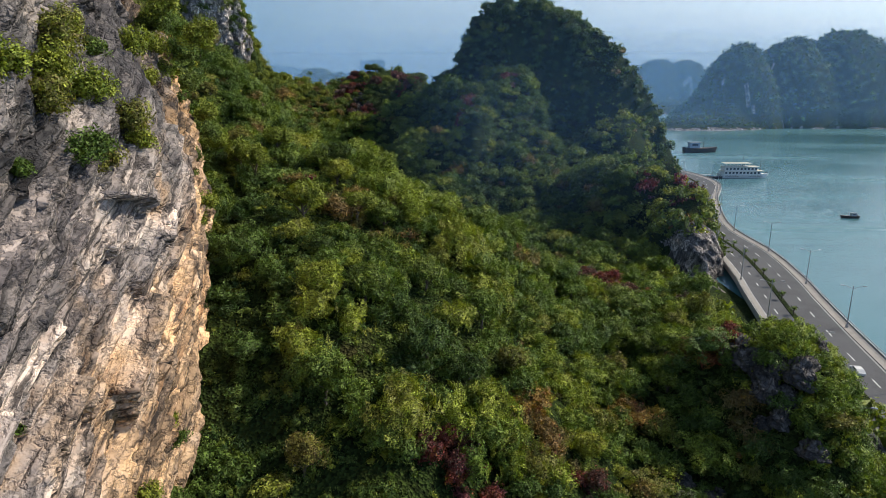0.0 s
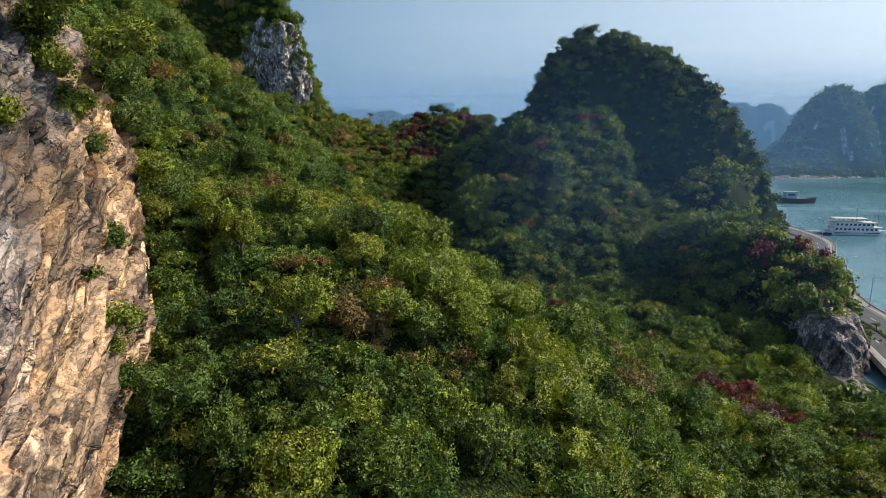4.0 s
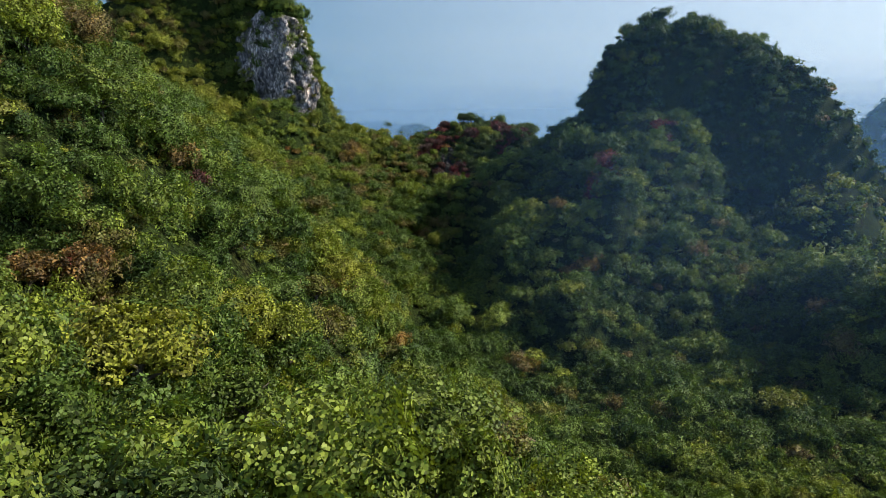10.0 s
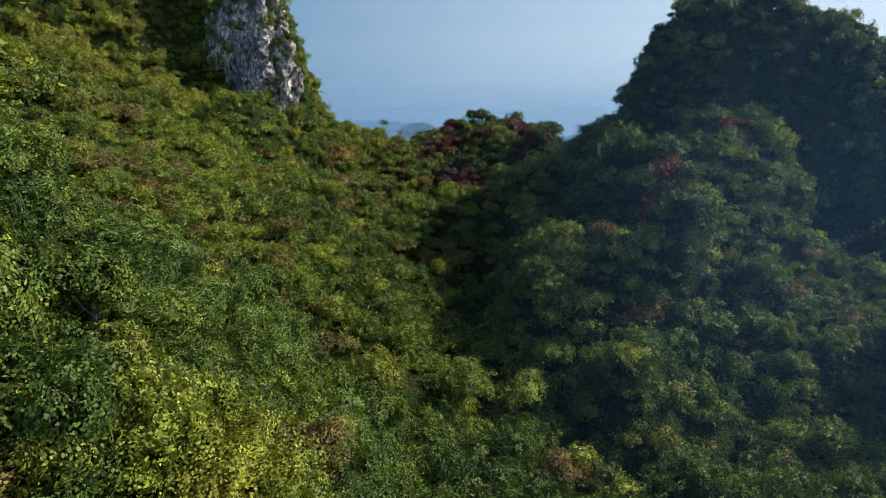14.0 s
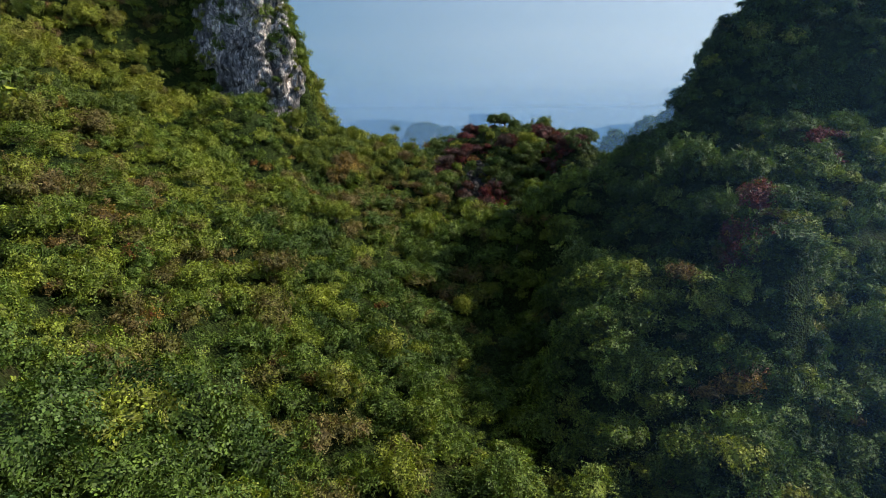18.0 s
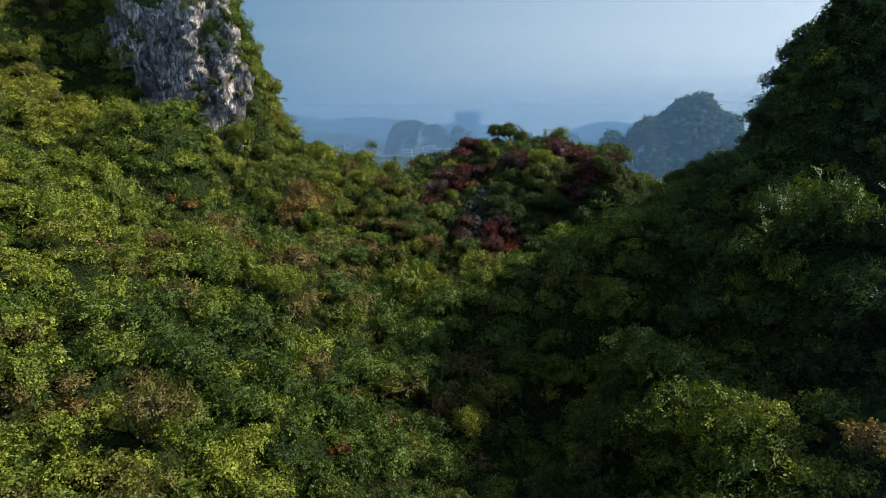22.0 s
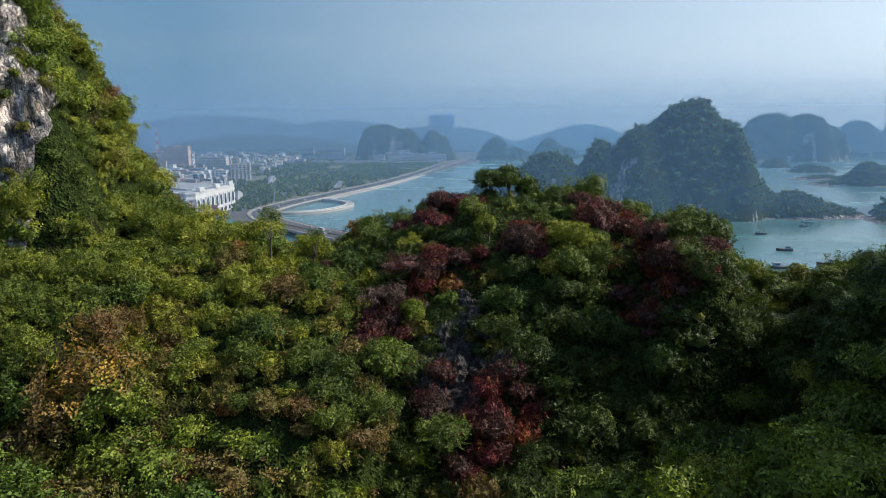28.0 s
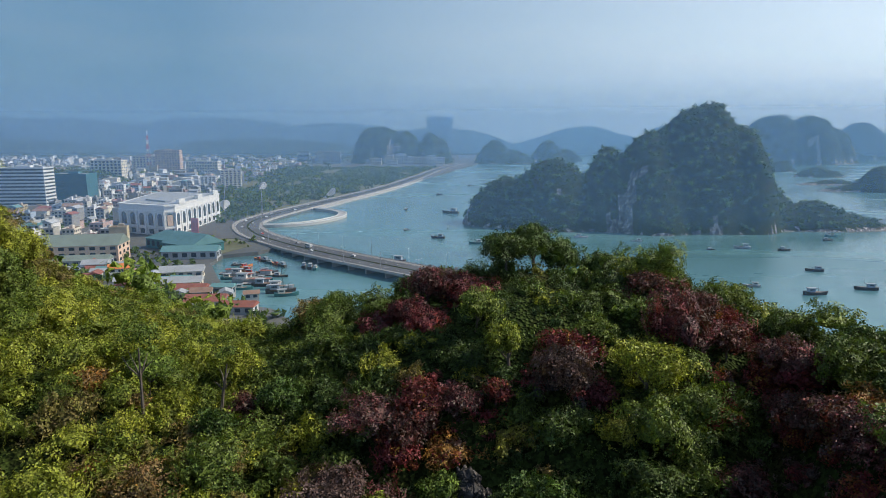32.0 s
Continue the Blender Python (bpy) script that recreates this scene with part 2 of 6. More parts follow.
def rock_material(name, ochre, dark=1.0, bedded=False):
    """Limestone in steep beds: grey and pinkish layers, ochre where fresh, dark weathered streaks."""
    m = Mat(name, 0.88, spec=0.2)
    v = m.coords()
    beds = m.coords((0.10, 0.05, 0.62), (radians(-35), 0, 0)) if bedded else m.coords((0.22, 0.22, 0.07))
    f1 = m.noise(beds, 1.0, 7, 0.6, 0.15 if bedded else 0.6)
    f2 = m.noise(v, 0.16, 6, 0.6, 0.4)
    f3 = m.noise(v, 2.6, 6, 0.65)
    g = tuple(q * dark for q in (0.20, 0.195, 0.19))
    p = tuple(q * dark for q in (0.57, 0.515, 0.48))
    lo = tuple(q * dark for q in (0.085, 0.083, 0.085))
    pale = tuple(q * dark for q in (0.69, 0.62, 0.575))
    grey = m.ramp(f1, [(0.28, lo), (0.36, g), (0.46, p), (0.54, pale), (0.62, p), (0.70, g), (0.80, lo)] if bedded else [(0.30, lo), (0.42, g), (0.55, p), (0.66, g), (0.78, lo)])
    if bedded:
        weather = m.n.new("ShaderNodeSeparateXYZ")
        m.l.new(v, weather.inputs["Vector"])
        old = m.mix(0.55, m.span(weather.outputs["Z"], 44, 72), m.noise(v, 0.11, 6, 0.65, 0.6))
        grey = m.mix(m.span(old, 0.42, 0.56, 0.0, 0.85), grey, m.ramp(f1, [(0.3, (0.055, 0.055, 0.058)), (0.5, (0.17, 0.168, 0.168)), (0.7, (0.30, 0.28, 0.27))]))
        level = m.n.new("ShaderNodeSeparateXYZ")
        m.l.new(m.coords((1, 1, 1), (radians(-35), 0, 0)), level.inputs["Vector"])
        f2 = m.mix(0.5, f2, m.span(level.outputs["Z"], 24, -6, 0.15, 0.90))
    col = m.mix(m.span(f2, 0.60 - 0.26 * ochre, 0.74 - 0.26 * ochre, 0, min(1.0, 0.35 + ochre * 0.6)), grey, m.ramp(f1, [(0.35, (0.40, 0.21, 0.08)), (0.5, (0.74, 0.46, 0.18)), (0.7, (0.66, 0.47, 0.31))]))
    col = m.mix(m.span(f3, 0.30, 0.46, 0.6, 0.0), col, tuple(q * dark for q in (0.05, 0.05, 0.052)))
    fine = m.noise(m.coords((0.35, 0.20, 2.3), (radians(-35), 0, 0)) if bedded else m.coords((1.1, 1.1, 0.3)), 1.0, 6, 0.65, 0.15 if bedded else 0.5)
    col = m.mix(m.span(fine, 0.38, 0.47, 0.85, 0.0), col, tuple(q * dark for q in (0.06, 0.055, 0.055)))
    rough = m.mix(0.75, f3, fine)
    # weathered facets of different tone, with dark joints between, drawn out along the beds
    stretch, lean = ((0.50, 0.24, 0.95), (radians(-35), 0, 0)) if bedded else ((1.0, 1.0, 0.45), (0, 0, 0))
    for size, deep in ((0.26, 0.6), (0.62, 0.45), (1.7, 0.2)) if bedded else ((0.42, 0.75), (1.3, 0.75)):
        bent = m.n.new("ShaderNodeVectorMath")
        bent.operation = "ADD"
        wob = m.n.new("ShaderNodeTexNoise")
        wob.inputs["Scale"].default_value, wob.inputs["Detail"].default_value = size * 1.2, 3.0
        m.l.new(v, wob.inputs["Vector"])
        m.l.new(m.coords(stretch, lean), bent.inputs[0])
        bend = (0.9 if bedded else 1.6) / size
        m.l.new(m.mix(1.0, wob.outputs["Color"], (bend, bend, bend), "MULTIPLY"), bent.inputs[1])
        facet = m.n.new("ShaderNodeSeparateColor")
        m.l.new(m.voronoi(bent.outputs[0], size, "F1", "Color"), facet.inputs["Color"])
        tones = [(0.1, (0.55, 0.54, 0.56)), (0.5, (0.97, 0.95, 0.94)), (0.9, (1.35, 1.28, 1.22))] if bedded else [(0.1, (0.45, 0.45, 0.46)), (0.5, (0.95, 0.95, 0.95)), (0.9, (1.5, 1.45, 1.4))]
        col = m.mix(0.85, col, m.ramp(facet.outputs["Red"], tones), "MULTIPLY")
        joint = m.voronoi(bent.outputs[0], size, "DISTANCE_TO_EDGE")
        col = m.mix(m.span(joint, 0.0, 0.05, deep, 0.0), col, (0.03, 0.03, 0.032))
        rough = m.mix(0.5, rough, m.span(joint, 0, 0.2))
    m.color(col)
    m.bump(rough, 0.9, 0.45 if bedded else 0.7)
    return m.m


def ground_material():
    """Low growth, litter and earth under the trees."""
    m = Mat("forest_floor", 0.95, spec=0.1)
    v = m.coords()
    f = m.noise(v, 0.10, 6)
    low = m.ramp(f, [(0.35, (0.018, 0.032, 0.008)), (0.55, (0.032, 0.048, 0.010)), (0.7, (0.042, 0.04, 0.013))])
    cells = m.voronoi(v, 2.6, "F1", "Color")
    m.color(m.mix(0.85, low, m.ramp(cells, [(0.2, (0.25, 0.25, 0.25)), (0.8, (1.5, 1.5, 1.5))]), "MULTIPLY"))
    m.bump(m.mix(0.5, m.voronoi(v, 2.6), m.noise(v, 1.1, 4)), 1.0, 0.8)
    return m.m


def water_material():
    m = Mat("sea_water", 0.16, spec=0.5)
    v = m.coords((1, 1, 1))
    big = m.noise(m.coords((0.5, 1.6, 1)), 0.006, 5, 0.6, 0.5)
    m.color(m.ramp(big, [(0.35, (0.075, 0.180, 0.205)), (0.6, (0.095, 0.218, 0.240)), (0.75, (0.115, 0.240, 0.258))]))
    m.l.new(m.span(big, 0.35, 0.65, 0.14, 0.30), m.b.inputs["Roughness"])
    m.bump(m.mix(0.5, m.noise(v, 0.35, 5, 0.6), m.noise(m.coords((0.4, 1.0, 1)), 1.4, 3)), 0.35, 0.35)
    return m.m


LEAF = leaf_material()
LEAF_MID = leaf_material("foliage_mid", 0.30)
LEAF_FAR = leaf_material("foliage_far", 0.6, False, 0.75)
LEAF_SEA = leaf_material("foliage_sea", 1.8, False, 0.5)
ROCK = rock_material("limestone_cliff", 0.45, 0.80, True)
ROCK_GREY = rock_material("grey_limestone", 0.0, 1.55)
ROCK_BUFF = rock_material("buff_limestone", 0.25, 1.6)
# same limestone, darkened in colour for faces and blocks seen in shade
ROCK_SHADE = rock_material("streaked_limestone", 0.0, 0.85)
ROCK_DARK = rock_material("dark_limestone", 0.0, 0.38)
FLOOR = ground_material()
WATER = water_material()
BARK = plain("bark", (0.12, 0.10, 0.08), 0.9, grain=0.5, scale=2.0, bump=0.5)
ASPHALT = plain("asphalt", (0.10, 0.10, 0.105), 0.9, grain=0.3, scale=0.12)
CONCRETE = plain("concrete", (0.42, 0.40, 0.37), 0.85, grain=0.25, scale=0.2)
PAVING = plain("paving", (0.34, 0.31, 0.28), 0.85, grain=0.25, scale=0.3)
STEEL = plain("galvanised_steel", (0.38, 0.39, 0.40), 0.45, 0.7, grain=0.2, scale=1.0)
LINE = plain("road_paint", (0.72, 0.72, 0.70), 0.7, grain=0.25, scale=0.5)


# ---- mesh helpers ----
def part(name, bm, material, parent=None, label=""):
    me = bpy.data.meshes.new(name)
    bm.to_mesh(me)
    bm.free()
    me.materials.append(material)
    ob = new(name, me)
    ob.parent = parent
    if label:
        ob["label"] = label
    return ob


def mesh_of(name, verts, quads, material, tint=None, smooth=False, spray=None):
    """A mesh from arrays of corners and of faces with three or four sides."""
    me = bpy.data.meshes.new(name)
    verts, quads = np.asarray(verts, np.float32), np.asarray(quads, np.int32)
    n, k = len(quads), quads.shape[1]
    me.vertices.add(len(verts))
    me.vertices.foreach_set("co", verts.ravel())
    me.loops.add(n * k)
    me.loops.foreach_set("vertex_index", quads.ravel())
    me.polygons.add(n)
    me.polygons.foreach_set("loop_start", np.arange(0, n * k, k, dtype=np.int32))
    if smooth:
        me.polygons.foreach_set("use_smooth", np.ones(n, bool))
    if tint is not None:
        a = me.attributes.new("tint", "FLOAT", "POINT")
        a.data.foreach_set("value", np.asarray(tint, np.float32))
    if spray is not None:
        a = me.attributes.new("spray", "FLOAT", "POINT")
        a.data.foreach_set("value", np.asarray(spray, np.float32))
    me.update(calc_edges=True)
    me.materials.append(material)
    return me


def add_box(bm, lo, hi, bevel=0.0):
    c = [(a + b) / 2 for a, b in zip(lo, hi)]
    s = [max(b - a, 1e-4) for a, b in zip(lo, hi)]
    r = bmesh.ops.create_cube(bm, size=1, matrix=Matrix.Translation(c) @ Matrix.Diagonal((*s, 1)))
    if bevel:
        es = {e for v in r["verts"] for e in v.link_edges}
        bmesh.ops.bevel(bm, geom=list(es), offset=bevel, segments=1, affect="EDGES")
    return bm


def box(lo, hi, bevel=0.0):
    return add_box(bmesh.new(), lo, hi, bevel)


def add_tube(bm, pts, radii, sides=6):
    """A tapered round bar through the points."""
    rings = []
    for i, p in enumerate(pts):
        a, b = Vector(pts[max(i - 1, 0)]), Vector(pts[min(i + 1, len(pts) - 1)])
        q = (b - a).to_track_quat("Z", "Y")
        rings.append([bm.verts.new(Vector(p) + q @ Vector((radii[i] * math.cos(2 * math.pi * k / sides), radii[i] * math.sin(2 * math.pi * k / sides), 0))) for k in range(sides)])
    for a, b in zip(rings, rings[1:]):
        for k in range(sides):
            bm.faces.new((a[k], a[(k + 1) % sides], b[(k + 1) % sides], b[k]))
    bm.faces.new(rings[0][::-1])
    bm.faces.new(rings[-1])
    return bm


def empty(name, m=None):
    ob = new(name)
    ob.empty_display_size = 0.5
    if m is not None:
        ob.matrix_world = m
    return ob


# ---- smooth random fields ----
rng = np.random.default_rng(7)
LATTICE = rng.random((64, 64))


def field(x, y, size, octaves=3, seed=0):
    """Smooth noise, about -1 to 1, whose largest bumps are as far apart as size."""
    x, y = np.asarray(x, float), np.asarray(y, float)
    out, amp, tot = 0.0, 1.0, 0.0
    for o in range(octaves):
        u, v = x / size * 2 ** o + 17.3 * seed + 5.1 * o, y / size * 2 ** o + 9.7 * seed + 3.3 * o
        i, j = np.floor(u).astype(int), np.floor(v).astype(int)
        fu, fv = u - i, v - j
        fu, fv = fu * fu * (3 - 2 * fu), fv * fv * (3 - 2 * fv)
        g = lambda a, b: LATTICE[a % 64, b % 64]
        out = out + amp * ((g(i, j) * (1 - fu) + g(i + 1, j) * fu) * (1 - fv) + (g(i, j + 1) * (1 - fu) + g(i + 1, j + 1) * fu) * fv)
        tot += amp
        amp *= 0.5
    return 2.6 * (out / tot - 0.5)


# ---- the mountain: karst hills as x, y, top, reach west, east, south, north, and how blunt ----
# the foot of the eastern hills and the low hill above the road
HILLS = [
    (76.4, 284.5, 25.9, 21.5, 22.5, 32.1, 57.8, 2.55),
    (87.8, 260.9, 31.8, 32.2, 22.0, 10.1, 19.9, 2.17),
    (91.0, 231.0, 15.5, 13.0, 11.5, 18.5, 20.0, 5.00),
    (95.0, 246.0, 24.5, 13.0, 13.0, 17.0, 25.0, 4.50),
    (16.9, 319.2, 57.3, 11.1, 9.4, 15.2, 40.4, 3.52),
    (0.7, 277.6, 21.0, 10.0, 11.3, 11.1, 18.5, 3.25),
    (0.3, 306.3, 42.3, 11.6, 33.6, 14.6, 47.2, 2.50),
    (30.8, 331.6, 53.0, 22.6, 32.7, 18.4, 40.5, 3.13),
    (13.9, 307.1, 50.0, 9.0, 10.2, 14.1, 38.7, 3.84),
    (12.7, 285.8, 13.5, 9.8, 11.9, 11.2, 19.6, 3.01),
    (-14.3, 313.0, 36.0, 16.4, 28.8, 28.6, 46.2, 2.50),
    (19.5, 333.5, 50.2, 21.9, 29.9, 19.6, 40.0, 2.89),
]
# the steep eastern hill
HILLS += [
    (36.1, 367.9, 106.6, 42.7, 105.7, 13.3, 82.4, 2.77),
    (37.9, 367.5, 82.9, 184.5, 100.7, 24.6, 61.9, 1.00),
    (-3.4, 341.3, 41.2, 37.7, 126.8, 57.2, 50.9, 2.48),
    (95.2, 344.4, 45.3, 30.2, 23.1, 26.5, 49.9, 3.10),
    (32.0, 342.7, 65.4, 16.0, 30.0, 18.8, 40.0, 3.99),
    (11.1, 377.4, 64.9, 30.5, 30.5, 70.2, 82.3, 4.61),
    (34.5, 373.0, 110.8, 14.0, 14.0, 12.0, 14.0, 2.40),
    (97.0, 353.3, 44.0, 30.0, 23.2, 24.9, 50.1, 3.01),
    (33.7, 348.6, 67.3, 16.0, 30.0, 17.6, 40.0, 3.95),
]
# the spur and the western mountain
HILLS += [
    (-31.5, 126.2, 51.8, 81.8, 77.0, 100.3, 69.7, 1.55),
    (-332.7, 358.7, 172.0, 200.0, 332.2, 352.3, 317.4, 0.95),
    (-147.3, 415.0, 151.3, 339.9, 47.6, 14.1, 30.5, 1.63),
    (-205.0, 425.0, 150.0, 120.0, 75.0, 90.0, 60.0, 1.60),
    (-142.0, 435.2, 120.1, 100.0, 48.5, 63.6, 46.0, 1.26),
    (45.4, 123.4, 14.7, 25.5, 16.2, 37.7, 48.2, 4.08),
    (-78.4, 67.9, 91.8, 100.0, 44.0, 68.7, 50.0, 7.00),
    (-141.4, 161.4, 141.3, 100.0, 149.8, 167.3, 129.1, 1.13),
    (-128.8, 379.1, 76.1, 30.0, 22.2, 24.8, 39.9, 3.02),
    (-63.3, 215.9, 40.0, 60.0, 29.2, 45.0, 47.5, 2.22),
    (-129.9, 380.8, 74.7, 30.0, 22.0, 24.9, 39.9, 2.98),
    (-64.4, 211.8, 39.5, 60.0, 29.3, 45.0, 45.3, 2.17),
    (16.2, 153.2, 22.2, 13.6, 11.9, 19.8, 16.0, 2.93),
]
# small humps on the spur
HILLS += [
    (34.3, 152.4, 16.0, 13.9, 11.9, 15.9, 15.9, 2.95),
    (53.2, 133.4, 14.7, 17.6, 12.5, 22.2, 20.9, 2.83),
    (58.5, 99.0, 21.6, 22.5, 9.5, 20.9, 15.4, 3.16),
]
# the saddle
HILLS += [
    (-46.5, 446.4, 74.5, 93.3, 130.0, 90.6, 75.0, 1.47),
    (-122.8, 421.4, 66.1, 59.9, 92.8, 70.8, 73.2, 3.29),
    (-124.2, 449.1, 73.6, 15.0, 14.7, 14.6, 15.3, 1.81),
    (-16.8, 424.9, 67.1, 12.9, 10.4, 15.5, 24.4, 3.18),
    (-93.8, 360.0, 48.1, 49.8, 41.4, 62.2, 52.1, 2.02),
    (-18.3, 413.0, 66.0, 14.6, 12.4, 14.2, 18.1, 2.91),
    (-73.5, 396.7, 54.2, 47.0, 28.1, 40.7, 51.9, 1.98),
]


def land(x, y, hills=HILLS, soft=4.5, base=True):
    """The height of the bare ground."""
    x, y = np.asarray(x, float), np.asarray(y, float)
    shelf = 2.8 - np.clip((x - 72) / 8, 0, 30) - np.clip((y - 520) / 6, 0, 30)
    acc = np.exp(shelf / soft) if base else np.exp(np.full(x.shape, -6.0) / soft)
    for cx, cy, top, w, e, s, no, p in hills:
        u, v = (x - cx) / np.where(x > cx, e, w), (y - cy) / np.where(y > cy, no, s)
        h = top * (1 - (np.sqrt(u * u + v * v) + 1e-6) ** p)
        acc = acc + np.exp(np.maximum(h, -60) / soft)
    h = soft * np.log(acc)
    rough = np.clip(h / 25, 0, 1)
    return h + rough * (2.8 * field(x, y, 38, 3, 1) + 1.7 * field(x, y, 11, 2, 2))


def steep(x, y):
    return np.hypot(land(x + 1.5, y) - land(x - 1.5, y), land(x, y + 1.5) - land(x, y - 1.5)) / 3


# bare rock: x, y, reach, and the heights between which it shows
BARE = [(-136, 404, 8, 82, 125), (-127, 409, 6, 77, 96), (-146, 399, 9, 86, 135), (92, 217, 11, 0, 13), (-54, 405, 5.5, 30, 75)]


def bareness(x, y, z):
    out = np.zeros(np.shape(x))
    for cx, cy, r, lo, hi in BARE:
        d = 1 - np.hypot(x - cx, y - cy) / r + 0.35 * field(x, y, 7, 2, 5)
        out = np.maximum(out, np.where((z > lo) & (z < hi), d, -1))
    return out


def sheet(name, x0, x1, y0, y1, step, height, material):
    nx, ny = int((x1 - x0) / step) + 1, int((y1 - y0) / step) + 1
    gx, gy = np.meshgrid(np.linspace(x0, x1, nx), np.linspace(y0, y1, ny))
    gz = height(gx, gy)
    co = np.stack([gx, gy, gz], -1).reshape(-1, 3)
    i = np.arange(nx * ny).reshape(ny, nx)
    q = np.stack([i[:-1, :-1], i[:-1, 1:], i[1:, 1:], i[1:, :-1]], -1).reshape(-1, 4)
    return co, q, mesh_of(name, co, q, material, smooth=True)


STEP = 2.5
co, quads, me = sheet("mountain", -340, 190, -90, 620, STEP, land, FLOOR)
me.materials.append(ROCK_GREY)
me.materials.append(ROCK_DARK)
# rock stands rough where it is bare
mx, my, mz = co.T
bare = bareness(mx, my, mz)
lump = np.clip(bare * 3, 0, 1) * (1.3 * field(mx * 1.0, my + mz * 0.6, 6, 3, 8) + 0.8 * field(mx + mz, my, 2.5, 2, 9))
gx = (land(mx + 1, my) - land(mx - 1, my)) / 2
gy = (land(mx, my + 1) - land(mx, my - 1)) / 2
nl = np.sqrt(gx * gx + gy * gy + 1)
co2 = co + np.stack([-gx / nl * lump, -gy / nl * lump, lump / nl], -1)
me.vertices.foreach_set("co", co2.astype(np.float32).ravel())
fb = bare[quads].mean(1)
fx = mx[quads].mean(1)
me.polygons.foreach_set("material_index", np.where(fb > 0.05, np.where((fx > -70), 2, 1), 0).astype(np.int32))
me.update()
mountain = tagged(new("mountain", me), "steep limestone mountain under dense forest", "mountain", kind="structure")

# ---- sea ----
bm = bmesh.new()
bmesh.ops.create_grid(bm, x_segments=8, y_segments=8, size=4900, matrix=Matrix.Translation((0, 300, 0)))
tagged(part("water", bm, WATER), "calm teal sea of the bay with faint ripples", "water", kind="structure")


# ---- foliage ----
def lobes_of(seed, lobes):
    """The rounded bunches that make up a crown of radius 1: their middles and radii."""
    r = np.random.default_rng(seed)
    lc = r.normal(size=(lobes, 3))
    lc /= np.linalg.norm(lc, axis=1)[:, None]
    lc[:, 2] = np.abs(lc[:, 2]) * 0.9 - 0.15
    lc *= r.uniform(0.35, 0.70, (lobes, 1))
    return lc, r.uniform(0.24, 0.46, lobes)


def crown_leaves(n, seed, leaf, lobes=7, flat=0.8, ragged=0.18):
    """n pointed leaf sprays over a lumpy crown of radius 1: their three corners each."""
    lc, lr = lobes_of(seed, lobes)
    r = np.random.default_rng(seed + 7000)
    which = r.integers(0, lobes, n)
    d = r.normal(size=(n, 3))
    d[:, 2] += 0.35
    d /= np.linalg.norm(d, axis=1)[:, None]
    p = lc[which] + d * (lr[which] * r.uniform(1 - 1.0 * ragged, 1 + 1.3 * ragged, n))[:, None]
    p[:, 2] = p[:, 2] * flat + 0.25
    nrm = d + r.normal(size=(n, 3)) * 0.42 + np.array([0, 0, 0.25])
    nrm /= np.linalg.norm(nrm, axis=1)[:, None]
    ax = np.cross(nrm, r.normal(size=(n, 3)))
    ax /= np.linalg.norm(ax, axis=1)[:, None] + 1e-9
    ax[:, 2] -= 0.25
    side = np.cross(nrm, ax)
    L = leaf * r.uniform(0.6, 1.35, n)[:, None]
    W = L * r.uniform(0.38, 0.58, n)[:, None]
    foot = p - ax * L * 0.42
    return np.stack([foot + side * W * 0.9, foot - side * W * 0.9 + nrm * W * 0.25, p + ax * L * 0.62 - nrm * L * 0.12], 1)


def crown_mass(seed, lobes, flat, fine=1, fill=0.66):
    """The closed mass of twigs and leaves inside a crown: corners and faces."""
    lc, lr = lobes_of(seed, lobes)
    bm = bmesh.new()
    bmesh.ops.create_icosphere(bm, subdivisions=fine, radius=1)
    d = np.array([v.co[:] for v in bm.verts])
    f = np.array([[v.index for v in q.verts] for q in bm.faces])
    bm.free()
    d /= np.linalg.norm(d, axis=1)[:, None]
    dot = d @ lc.T
    disc = lr ** 2 - (lc ** 2).sum(1) + dot ** 2
    reach = np.where(disc > 0, dot + np.sqrt(np.maximum(disc, 0)), 0.34).max(1)
    lump = 1 + 0.10 * np.sin(d[:, 0] * 9 + seed) * np.sin(d[:, 1] * 8 + 2 * seed) * np.sin(d[:, 2] * 7)
    p = d * (np.maximum(reach, 0.34) * lump)[:, None] * fill
    p[:, 2] = p[:, 2] * flat + 0.25
    f = f[d[f][:, :, 2].max(1) > -0.25]
    return p, f


def crown_template(n, seed, leaf, lobes=7, flat=0.8, ragged=0.18, fine=2):
    """Corners, faces and a mark (1 for the inner mass) of a whole crown."""
    v = crown_leaves(n, seed, leaf, lobes, flat, ragged).reshape(-1, 3)
    p, f = crown_mass(seed, lobes, flat, fine)
    faces = np.concatenate([np.arange(len(v)).reshape(-1, 3), f + len(v)])
    return np.concatenate([v, p]), faces, np.concatenate([np.zeros(len(v)), np.ones(len(p))])


def soften(me, corners):
    """Round the shading of the faces whose corners are marked."""
    vi = np.empty(len(me.loops), np.int32)
    me.loops.foreach_get("vertex_index", vi)
    me.polygons.foreach_set("use_smooth", corners[vi].reshape(-1, 3).all(1))
    return me


